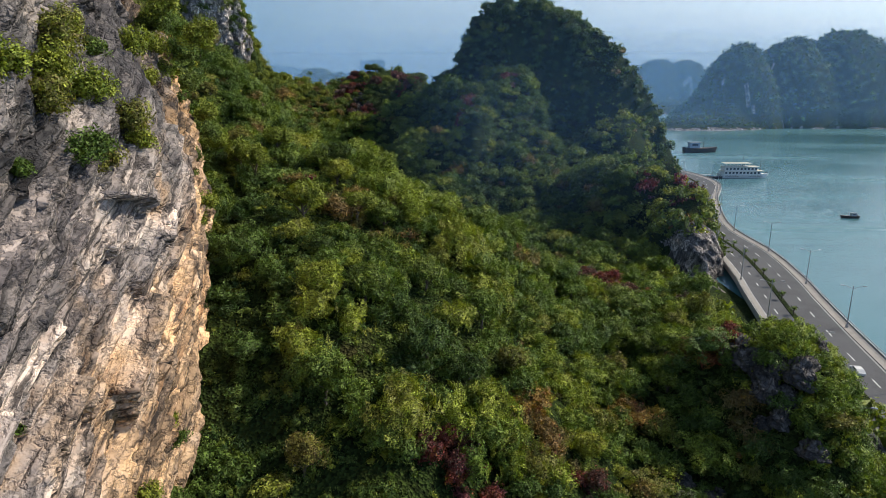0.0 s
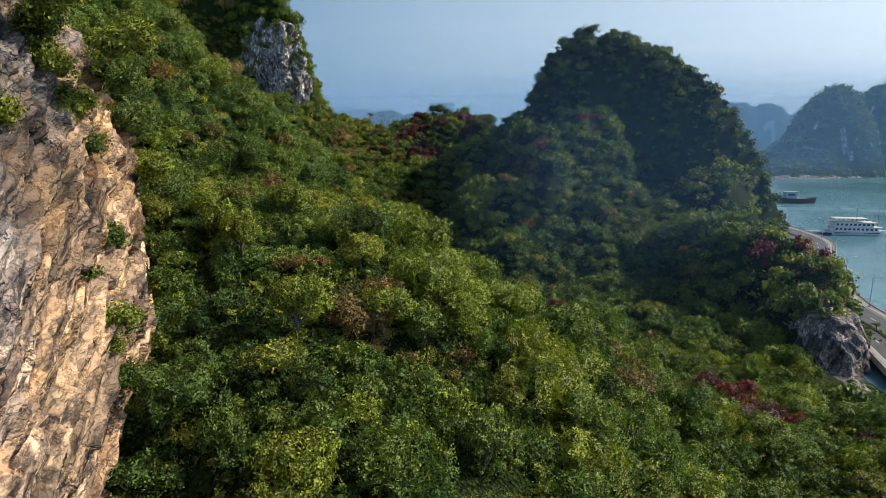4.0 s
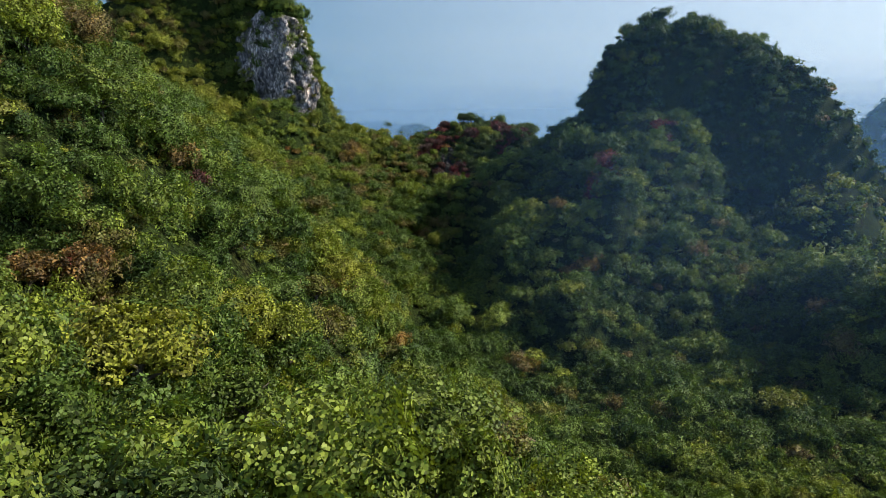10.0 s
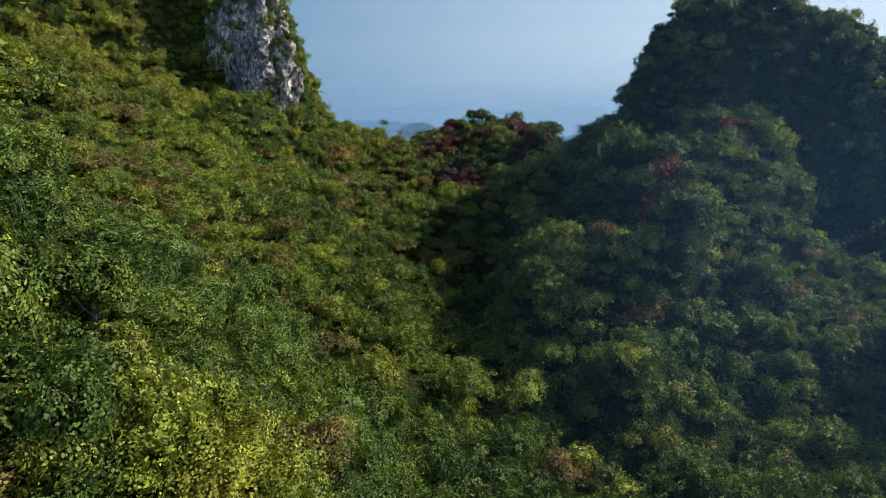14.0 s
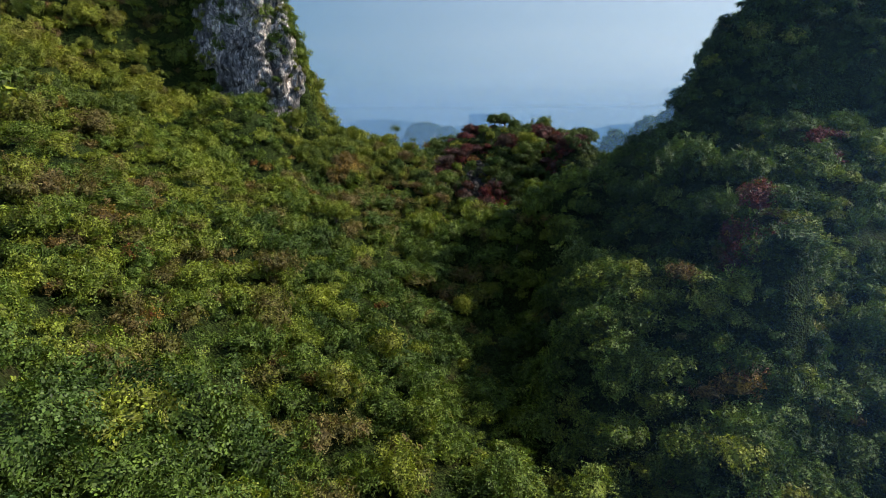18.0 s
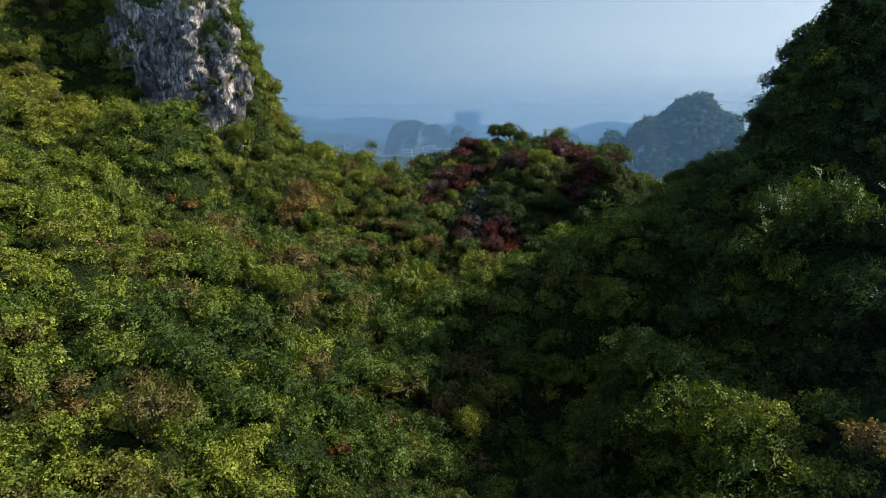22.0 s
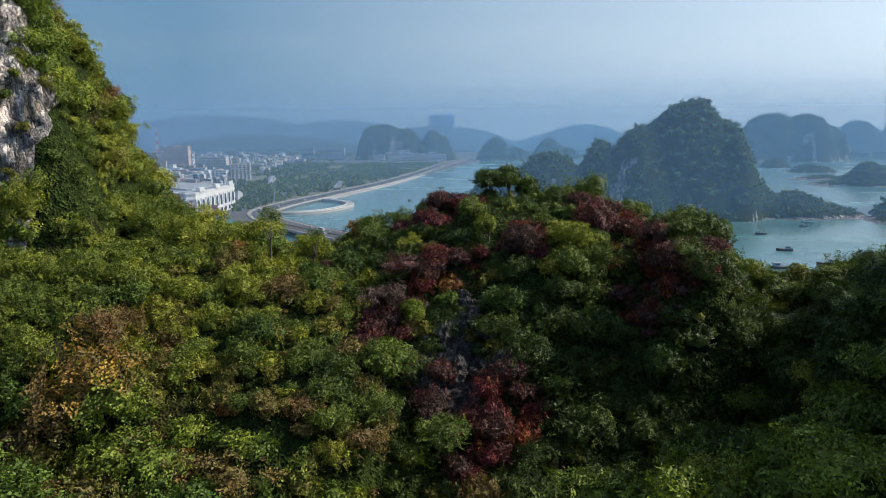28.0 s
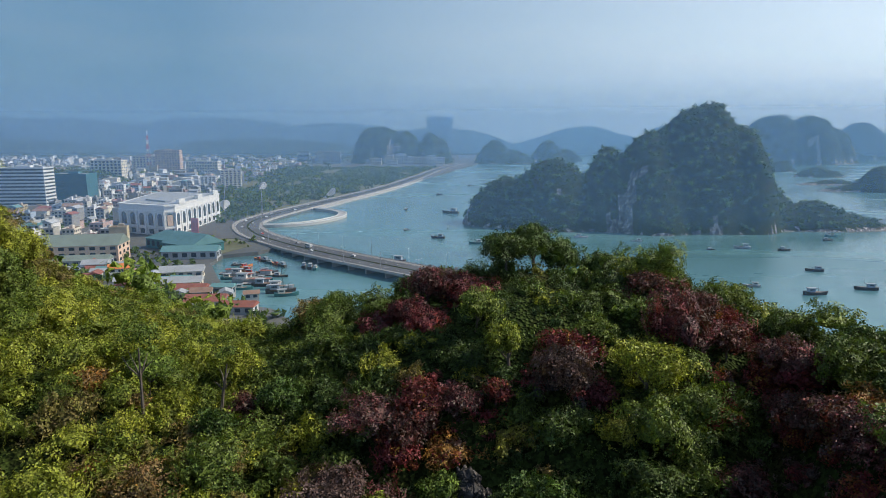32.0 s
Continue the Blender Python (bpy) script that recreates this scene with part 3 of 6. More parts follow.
def forest_mesh(name, pos, rad, tint, leaves, leaf, seed=0, lobes=9, material=None, fine=1):
    """All the crowns of a wood in one mesh."""
    r = np.random.default_rng(seed)
    n = len(pos)
    kinds = 9
    tmpl = [crown_template(leaves, seed * 50 + k, leaf, lobes + k % 3, 0.8, 0.24, fine) for k in range(kinds)]
    pick = r.integers(0, kinds, n)
    ang = r.uniform(0, 2 * math.pi, n)
    tall = r.uniform(0.75, 1.35, n)
    out, tt, ff, inner = [], [], [], []
    start = 0
    for k in range(kinds):
        s = np.where(pick == k)[0]
        if not len(s):
            continue
        t, f, mark = tmpl[k]
        ca, sa = np.cos(ang[s])[:, None], np.sin(ang[s])[:, None]
        R = rad[s][:, None]
        x = (t[None, :, 0] * ca - t[None, :, 1] * sa) * R + pos[s, 0:1]
        y = (t[None, :, 0] * sa + t[None, :, 1] * ca) * R + pos[s, 1:2]
        z = t[None, :, 2] * R * tall[s][:, None] + pos[s, 2:3]
        out.append(np.stack([x, y, z], -1).reshape(-1, 3))
        ff.append((f[None] + (start + np.arange(len(s)) * len(t))[:, None, None]).reshape(-1, 3))
        start += len(s) * len(t)
        shift = np.where(mark > 0, 0.0, np.repeat(r.normal(size=len(t) // 3 + 1) * 0.035, 3)[:len(t)])
        tt.append(np.clip(np.repeat(tint[s], len(t)) + np.tile(shift, len(s)), 0, 1))
        inner.append(np.tile(mark > 0, len(s)))
    inner = np.concatenate(inner)
    return soften(mesh_of(name, np.concatenate(out), np.concatenate(ff), material or LEAF_FAR, np.concatenate(tt), spray=~inner), inner)


# trees whose leaves have turned: x, y, reach, tint
# on the spur and the eastern hills
TURNED = [
    (16, 144, 4, 0.93), (36, 152, 3.5, 0.95), (44, 143, 5, 0.96), (60, 138, 4, 0.91), (52, 107, 4, 0.9),
    (55, 130, 4, 0.95), (2, 67, 4, 0.95), (6, 65, 2, 0.9), (47, 89, 4, 0.76), (48.5, 99, 3.5, 0.9), (45, 106, 4, 0.76),
    (21, 75, 3, 0.99), (14, 78, 4, 0.74), (82, 258, 6, 0.95), (100, 256, 4, 0.93), (93, 238, 5, 0.93), (86, 226, 4, 0.76), (101, 254, 3, 0.91),
    (28, 78, 4, 0.62), (-42, 143, 4, 0.74), (-15, 101, 5, 0.66), (14, 145, 5, 0.91), (6, 143, 3, 0.93),
]
# more on the spur and the hills
TURNED += [
    (42, 150, 5, 0.92), (43, 142, 4, 0.96), (10, 312, 5, 0.95), (-24, 106, 2, 0.81), (-47.5, 169.5, 1.8, 0.95),
    (-44, 174, 1.6, 0.81), (-39, 163, 1.4, 0.78), (-34.5, 182, 5.2, 0.47), (36, 343, 5, 0.96), (-58, 422, 5, 0.96),
    (-47, 398, 4, 0.95), (28, 299, 2, 0.81), (-37, 169, 1.6, 0.8), (11, 310, 6, 0.93), (-22, 414, 5, 0.96),
    (-62, 320, 4, 0.78), (-92, 273, 2, 0.81), (-104, 287, 3, 0.79), (-137, 358, 3, 0.79), (-112, 386, 3, 0.79),
]
# on the slopes
TURNED += [
    (-65, 287, 2, 0.81), (4, 295, 3, 0.81), (-48, 397, 6, 0.95), (-45, 402, 4, 0.94), (-58, 422, 4, 0.91),
    (-60, 442, 7, 0.96), (-43, 426, 4, 0.95), (-22, 430, 6, 0.97), (-22, 412, 5, 0.96), (-66, 408, 4, 0.95),
    (-74, 382, 2.5, 0.82), (-80, 387, 2.5, 0.82), (-56, 403, 5, 0.99), (-106, 387, 3, 0.8), (-119, 371, 3, 0.8),
    (-95, 360, 3, 0.79), (-109, 374, 3, 0.79), (-114, 358, 3, 0.79), (-58, 423, 5, 0.905), (-33, 441, 5, 0.97),
]
# on the saddle
TURNED += [
    (-43, 426, 4, 0.97), (-26, 432, 5, 0.97), (-23, 420, 8, 0.96), (-51, 424, 3, 0.93), (-65, 416, 5, 0.99),
    (-91, 421, 3, 0.81), (-85, 438, 3.5, 0.82), (-83, 411, 3, 0.82), (-78, 426, 3, 0.95), (-21, 420, 4, 0.79),
    (-36, 427, 5, 0.42),
]


def tint_at(x, y, r):
    t = 0.25 + 0.17 * field(x, y, 26, 2, 11) + r.normal(size=len(x)) * 0.07
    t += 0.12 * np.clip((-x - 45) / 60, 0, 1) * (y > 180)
    # saddle and east flank: darker leaf colour for its dark trees and for shade
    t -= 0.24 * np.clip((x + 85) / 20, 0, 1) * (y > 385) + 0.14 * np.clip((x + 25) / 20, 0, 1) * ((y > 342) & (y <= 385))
    odd = r.random(len(x))
    t = np.where(odd < np.where(y < 210, 0.12, 0.06), 0.48 + 0.08 * r.random(len(x)), t)
    west = (x < -45) & (y > 200)
    t = np.where((odd > np.where(west, 0.72, 0.95)) & (field(x, y, 45, 2, 12) > -0.1), r.choice([0.62, 0.64, 0.66, 0.70, 0.73], len(x)), t)
    t = np.clip(t, 0.0, 0.72 + 0.28 * (odd > 0.90))
    for cx, cy, reach, v in TURNED:
        t = np.where((np.hypot(x - cx, y - cy) < reach * (0.8 + 0.3 * r.random(len(x)))) & (r.random(len(x)) < (0.4 if 0.77 < v < 0.85 else 0.72)), v + 0.02 * r.normal(size=len(x)), t)
    return t


def scatter(x0, x1, y0, y1, gap, seed):
    r = np.random.default_rng(seed)
    gx, gy = np.meshgrid(np.arange(x0, x1, gap), np.arange(y0, y1, gap))
    x, y = gx.ravel() + r.uniform(-0.6, 0.6, gx.size) * gap, gy.ravel() + r.uniform(-0.6, 0.6, gx.size) * gap
    s = steep(x, y)
    # a slope carries more crowns, the steeper it is
    copies = np.minimum(np.floor(np.sqrt(1 + s * s) + r.random(len(x))), 14).astype(int)
    moved = np.repeat(copies, copies) > 1
    x, y = np.repeat(x, copies), np.repeat(y, copies)
    x, y = x + moved * r.normal(size=len(x)) * gap * 0.4, y + moved * r.normal(size=len(x)) * gap * 0.4
    z = land(x, y)
    keep = (z > 1.6) & (bareness(x, y, z) < 0.08) & ~((x > -52) & (x < -27.5 - 0.32 * np.clip(y - 66, 0, 60)) & (y > 0) & (y < 112))
    # slopes that fall to the north, or steeply to the open sea, lie out of sight
    fall = land(x, y - 14) - z
    east = land(x - 14, y) - z
    keep &= ~((fall > 9) & (y > 414) & ~((x > -150) & (x < -90) & (y < 452))) & ~((east > 12) & (x > 95) & (y > 400))
    x, y, z = x[keep], y[keep], z[keep]
    return x, y, z, r


def wood(name, area, gap, size, leaves, leaf, seed, cond, label, big=0.25, material=None, fine=1):
    """A stretch of forest: bushy growth with taller crowns standing out of it."""
    x, y, z, r = scatter(*area, gap, seed)
    k = cond(x, y) & (field(x, y, 6.5, 1, 90) < 1.27)
    x, y, z = x[k], y[k], z[k]
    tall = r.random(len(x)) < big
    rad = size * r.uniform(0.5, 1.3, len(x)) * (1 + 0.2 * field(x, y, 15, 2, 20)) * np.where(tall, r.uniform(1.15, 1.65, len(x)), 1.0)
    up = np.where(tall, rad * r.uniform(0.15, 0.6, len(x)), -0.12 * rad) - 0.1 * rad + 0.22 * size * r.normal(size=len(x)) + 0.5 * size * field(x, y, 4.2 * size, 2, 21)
    # lighter leaves on raised and tall crowns, darker on low ones, imitate light
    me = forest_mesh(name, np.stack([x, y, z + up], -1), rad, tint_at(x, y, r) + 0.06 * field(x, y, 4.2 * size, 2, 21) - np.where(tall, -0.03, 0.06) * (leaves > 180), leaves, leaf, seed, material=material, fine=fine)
    return tagged(new(name, me), label, "trees", kind="stuff")


def in_near(x, y):
    return (y > 52) & (y < 215) & (x > -105) & (x < 84 - 0.08 * y)


def in_mound(x, y):
    return (y > 385) & (y < 480) & (x > np.where(y < 428, -120, -152)) & (x < 15)


def in_mid(x, y):
    return (y > 195) & (y < 430) & (x > -150) & (x < 78) & ~in_near(x, y) & ~in_mound(x, y)


def in_wall(x, y):
    return (x > -228) & (x < -150) & (y > 335) & (y < 428) & (x + y > 140)


def in_brow(x, y):
    return (y >= 480) & (y < 565) & (x > -215) & (x < -50)


def in_far(x, y):
    behind = ((y > 500) & (x < -40)) | (y > 520) | (x < -225) | ((x < -120) & (y < 110)) | ((x > 75) & (y > 430)) | (y < 30)
    return ~in_near(x, y) & ~in_mound(x, y) & ~in_mid(x, y) & ~in_wall(x, y) & ~in_brow(x, y) & ~behind


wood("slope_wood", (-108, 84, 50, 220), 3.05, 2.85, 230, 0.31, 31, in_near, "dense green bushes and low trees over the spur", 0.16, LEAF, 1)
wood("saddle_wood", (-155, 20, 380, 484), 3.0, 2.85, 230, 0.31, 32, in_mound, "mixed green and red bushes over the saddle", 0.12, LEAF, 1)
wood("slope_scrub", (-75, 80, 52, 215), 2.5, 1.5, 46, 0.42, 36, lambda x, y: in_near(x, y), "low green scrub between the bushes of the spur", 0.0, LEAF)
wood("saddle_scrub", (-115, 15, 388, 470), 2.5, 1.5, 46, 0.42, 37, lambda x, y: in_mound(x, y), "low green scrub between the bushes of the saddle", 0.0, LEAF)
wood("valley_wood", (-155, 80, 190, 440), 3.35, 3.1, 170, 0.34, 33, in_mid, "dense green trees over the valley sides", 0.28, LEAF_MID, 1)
wood("wall_wood", (-230, -148, 333, 430), 3.9, 3.5, 100, 0.46, 38, in_wall, "green trees and hanging bushes below the bare peak", 0.3, LEAF_MID, 1)
wood("brow_wood", (-217, -48, 478, 568), 4.2, 3.5, 110, 0.40, 39, in_brow, "green trees over the brow above the harbour", 0.2, LEAF_MID, 1)
wood("mountain_wood", (-230, 180, 25, 525), 4.2, 3.6, 70, 0.26, 34, in_far, "dense dark green forest on the limestone hills", 0.10)

def in_rest(x, y):
    return ~in_near(x, y) & ~in_mound(x, y) & ~in_mid(x, y) & ~in_wall(x, y) & ~in_brow(x, y) & ~in_far(x, y) & ((y < 470) | (x < -60)) & (x < 60 + 0.35 * np.maximum(y, 0))


wood("outer_wood", (-335, 185, -88, 615), 8.0, 6.0, 24, 0.30, 35, in_rest, "dense forest on the far sides of the hills", 0.2)

# bare faces: the surface is found where the hill reaches each height, then broken into ribs and cracks
def face_sheet(foot, turn, along, heights, reach, centre, radii, seed, material, second=None):
    """A rock face that looks along turn (degrees from +x): columns run sideways from the foot, rows by height."""
    n = np.array([math.cos(radians(turn)), math.sin(radians(turn))])
    a, z = np.meshgrid(np.arange(*along, 0.45), np.arange(*heights, 0.45))
    bx, by = foot[0] - n[1] * a, foot[1] + n[0] * a
    best = np.full(a.shape, np.nan)
    for q in np.linspace(*reach, 180):
        hit = (land(bx + n[0] * q, by + n[1] * q) >= z) & np.isnan(best)
        best[hit] = q
    mask = 1 - np.hypot((a - centre[0]) / radii[0], (z - centre[1]) / radii[1]) + 0.42 * field(a, z, 9, 3, seed)
    rib = 3.2 * np.abs(field(a, z * 0.22, 6, 3, seed + 1)) + 1.8 * field(a * 0.9, z * 0.6, 2.6, 3, seed + 2) + 2.0 * np.mod(np.floor(a / 2.3 + 0.8 * field(a, z, 5, 2, seed + 3)) * 0.618 + np.floor(z / 3.1 + field(a, z, 6, 2, seed + 4)) * 0.382, 1)
    u = best + np.clip(mask * 6, -1.2, 1) * 1.0 + np.clip(mask * 4, 0, 1) * rib
    co = np.stack([bx + n[0] * u, by + n[1] * u, z], -1).reshape(-1, 3)
    rows, cols = a.shape
    i = np.arange(rows * cols).reshape(rows, cols)
    q = np.stack([i[:-1, :-1], i[:-1, 1:], i[1:, 1:], i[1:, :-1]], -1).reshape(-1, 4)
    good = ~np.isnan(co).any(1)
    q = q[good[q].all(1) & (mask.ravel()[q].max(1) > -0.15)]
    me = mesh_of("rock_face", np.nan_to_num(co), q, material)
    if second is not None:
        me.materials.append(second)
        buff = (z + 4 * field(a, z, 7, 2, seed + 6) < 92) & (a > -8)
        me.polygons.foreach_set("material_index", buff.ravel()[q].all(1).astype(np.int32))
    return me


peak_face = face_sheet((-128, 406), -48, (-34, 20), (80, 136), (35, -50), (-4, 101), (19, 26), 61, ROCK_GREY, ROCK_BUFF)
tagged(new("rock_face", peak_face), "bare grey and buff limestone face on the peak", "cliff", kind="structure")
tagged(new("rock_face", face_sheet((90, 222), -80, (-16, 18), (0.5, 24), (25, -30), (1, 7), (12, 12), 71, ROCK_SHADE)), "fluted limestone cliff above the road, toned dark for its shade", "cliff", kind="structure")


# ---- trees that stand singly ----
def limb_points(a, b, r, bend):
    mid = (Vector(a) + Vector(b)) / 2 + Vector((r.uniform(-1, 1), r.uniform(-1, 1), r.uniform(0, 1))) * bend
    return [a, tuple(mid), b]


def make_tree(seed, radius, height, tint, leaves, leaf, flat=0.8, lobes=9, ragged=0.18, sparse=False):
    """A tree with its foot at the origin."""
    r = random.Random(seed)
    tree = empty("tree")
    bm = bmesh.new()
    top = (r.uniform(-0.3, 0.3), r.uniform(-0.3, 0.3), height * 0.72)
    add_tube(bm, [(0, 0, -1.2), (0.05, 0.03, height * 0.3), top], [0.22, 0.16, 0.06], 6)
    for k in range(5):
        an = k * 1.3 + r.random()
        z = height * r.uniform(0.30, 0.5)
        end = (math.cos(an) * radius * 0.6, math.sin(an) * radius * 0.6, z + height * r.uniform(0.12, 0.3))
        add_tube(bm, limb_points((0, 0, z), end, r, 0.25), [0.09, 0.06, 0.025], 5)
    part("trunk", bm, BARK, tree)
    v, f, mark = crown_template(leaves, seed + 900, leaf / radius, lobes, flat, ragged)
    if sparse:
        keep = np.where(mark[f].min(1) < 0.5)[0]
        f = f[keep]
    v = v * radius
    v[:, 2] += height - radius * 1.0
    g = np.random.default_rng(seed)
    tn = np.clip(tint + np.where(mark > 0, 0, np.repeat(g.normal(size=len(v) // 3 + 1) * 0.04, 3)[:len(v)]), 0, 1)
    crown = new("crown", soften(mesh_of("crown", v, f, LEAF, tn, spray=mark < 0.5), mark > 0))
    crown.parent = tree
    return tree


PROTOS = []
for n, (rad, hgt, tint, count, label) in enumerate([
        (2.6, 4.8, 0.08, 1100, "dark green broadleaf tree among the bushes"),
        (3.0, 5.4, 0.30, 1300, "green broadleaf tree with a full crown"),
        (2.3, 4.4, 0.40, 1000, "fresh green tree with a dense crown"),
        (2.8, 4.8, 0.50, 1200, "bright yellow-green tree with fine leaves"),
        (2.4, 4.2, 0.62, 900, "olive-green bushy tree with thin leaves"),
        (2.0, 3.8, 0.25, 800, "small green tree with a lumpy crown")]):
    PROTOS.append((tagged(make_tree(n, rad, hgt, tint, int(count * 0.62), 0.75, 0.85, 15), label, "tree", "trees on the mountain"), rad))
TURNED_PROTO = {}
for n, (tint, label) in enumerate([(0.90, "tree with bright red autumn leaves"), (0.97, "tree with dark maroon leaves"), (0.74, "tree with brown withered leaves"), (0.81, "bush with orange-yellow leaves")]):
    TURNED_PROTO[tint] = tagged(make_tree(40 + n, 2.6, 4.2, tint, 800, 0.62, 0.8, 13, 0.3), label, "tree", "trees on the mountain")
used = set()


def plant(proto, x, y, s, r, sink=0.6):
    m = pose(x, y, float(land(x, y)) - sink * s, r.uniform(-6, 6), r.uniform(-6, 6), r.uniform(0, 360)) @ Matrix.Diagonal((s, s, s * r.uniform(0.85, 1.2), 1))
    if proto not in used:
        used.add(proto)
        proto.matrix_world = m
        return proto
    c = copy_thing(proto, m)
    c.matrix_basis = m
    return c


tr = random.Random(5)
spots = []


def try_spot(x0, x1, y0, y1, gap, count, cond):
    done = 0
    for _ in range(count * 12):
        if done >= count:
            break
        x, y = tr.uniform(x0, x1), tr.uniform(y0, y1)
        if not cond(x, y) or any(math.hypot(x - a, y - b) < gap for a, b in spots):
            continue
        z = float(land(x, y))
        if z < 4 or float(bareness(np.array(x), np.array(y), np.array(z))) > 0.0 or (-47 < x < -24 and y < 106):
            continue
        spots.append((x, y))
        done += 1
        w = [c for c in TURNED if c[3] > 0.55 and math.hypot(x - c[0], y - c[1]) < c[2]]
        if w:
            key = min(TURNED_PROTO, key=lambda k: abs(k - w[0][3]))
            plant(TURNED_PROTO[key], x, y, min(1.15, 0.2 + 0.2 * w[0][2]), tr)
        else:
            lush = float(field(x, y, 26, 2, 11))
            # mostly the darkest trees on the saddle, to put its shade into colour
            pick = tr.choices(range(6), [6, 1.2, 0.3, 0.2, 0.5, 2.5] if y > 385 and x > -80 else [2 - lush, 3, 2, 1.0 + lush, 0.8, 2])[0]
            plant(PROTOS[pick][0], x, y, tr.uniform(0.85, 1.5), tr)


try_spot(-70, 40, 62, 190, 4.2, 170, lambda x, y: bool(in_near(x, y)))
try_spot(-110, 10, 395, 462, 4.4, 80, lambda x, y: bool(in_mound(x, y)))
try_spot(-110, -20, 200, 385, 7.0, 40, lambda x, y: bool(in_mid(x, y)))
for cx, cy, reach, v in TURNED:
    key = min(TURNED_PROTO, key=lambda k: abs(k - v))
    if (52 < cy < 200 or 385 < cy < 470) and cx < 60 and (v > 0.88 or 0.55 < v < 0.77):
        plant(TURNED_PROTO[key], cx, cy, 0.5 + reach * 0.11, tr, 0.3)
# the slender tree that stands alone on the saddle, and the high round crowns on the mound
lone = tagged(make_tree(77, 2.4, 11.0, 0.22, 1000, 0.34, 0.9, 7, 0.4, True), "slender lone tree with a thin open crown", "tree")
lone.matrix_world = pose(-85.6, 419, 63.2)
lean = tagged(make_tree(78, 1.8, 8.0, 0.20, 420, 0.32, 0.8, 6, 0.4, True), "thin leaning tree with a sparse crown", "tree")
lean.matrix_world = pose(-80.5, 425, float(land(-80.5, 425)) + 0.5, 0, 7, 30)
# the broad bright green bush, the pale crown and the yellow-green crown that stand out of the slope
for k, x, y, s in ((3, -34.5, 182, 2.0), (3, -31, 179, 1.4), (3, -37, 179.5, 1.4), (4, -11.8, 145.5, 1.5), (2, -52, 175, 1.4), (3, -36.5, 424, 1.5), (3, -83, 342, 1.8), (2, -14, 101, 1.5)):
    plant(PROTOS[k][0], x, y, s, tr, 0.1)
for x, y, s in ((-46, 450, 1.75), (-42, 453, 1.5), (-9, 429, 1.3), (-50, 446, 1.2), (-27, 452, 1.2), (-37, 452, 1.2), (-14, 446, 1.1)):
    plant(PROTOS[0][0], x, y, s, tr, 0.2)

# ---- weathered rocks that show through the bushes ----
def jagged_rock(seed):
    """A fluted limestone block about 2 m high with its foot at the origin."""
    r = np.random.default_rng(seed)
    n, m = 22, 13
    a, h = np.meshgrid(np.linspace(0, 2 * math.pi, n, endpoint=False), np.linspace(0, 1, m))
    ridge = 0.30 * np.abs(np.sin(a * 3.5 + r.uniform(0, 6) + 0.7 * np.sin(h * 5))) + 0.22 * np.abs(np.sin(a * 7 + r.uniform(0, 6)))
    rad = (1.0 - 0.6 * h ** 2.4) * (0.75 + ridge) * (1 + 0.15 * np.sin(h * 14 + a))
    top = 2.0 * h * (0.75 + 0.35 * np.abs(np.sin(a * 2.5 + r.uniform(0, 6))))
    co = np.stack([rad * np.cos(a), rad * np.sin(a) * 0.8, top - 0.5], -1).reshape(-1, 3)
    i = np.arange(n * m).reshape(m, n)
    j = np.roll(i, -1, 1)
    q = np.stack([i[:-1], j[:-1], j[1:], i[1:]], -1).reshape(-1, 4)
    cap = np.array([[i[-1, 0], i[-1, k], i[-1, k + 1], i[-1, k + 2]] for k in range(1, n - 2, 2)])
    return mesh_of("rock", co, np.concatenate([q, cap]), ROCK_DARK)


ROCKS = [jagged_rock(k) for k in range(5)]
rr = random.Random(3)
for cx, cy, spread, count, big in ((-52, 412, 5.0, 14, 1.2), (51.5, 89, 4.5, 20, 1.8), (50, 95, 4, 8, 1.6), (64, 110, 8, 18, 1.8), (38, 82, 5, 8, 1.4), (13, 322, 4, 5, 1.3), (-46, 424, 3, 5, 1.1), (70, 100, 6, 12, 1.9), (-55, 403, 4, 8, 1.1)):
    for k in range(count):
        x, y = cx + rr.gauss(0, spread * 0.6), cy + rr.gauss(0, spread * 0.6)
        sc = big * rr.uniform(0.6, 1.4)
        o = tagged(new("rock", rr.choice(ROCKS)), "dark jagged limestone block among the bushes", "rock", "rocks on the slopes")
        o.matrix_world = pose(x, y, float(land(x, y)) + (0.45 if cy > 395 or cy < 95 else 0.12) * sc, rr.uniform(-20, 20), rr.uniform(-20, 20), rr.uniform(0, 360)) @ Matrix.Diagonal((sc, sc, sc * rr.uniform(0.55, 1.0), 1))

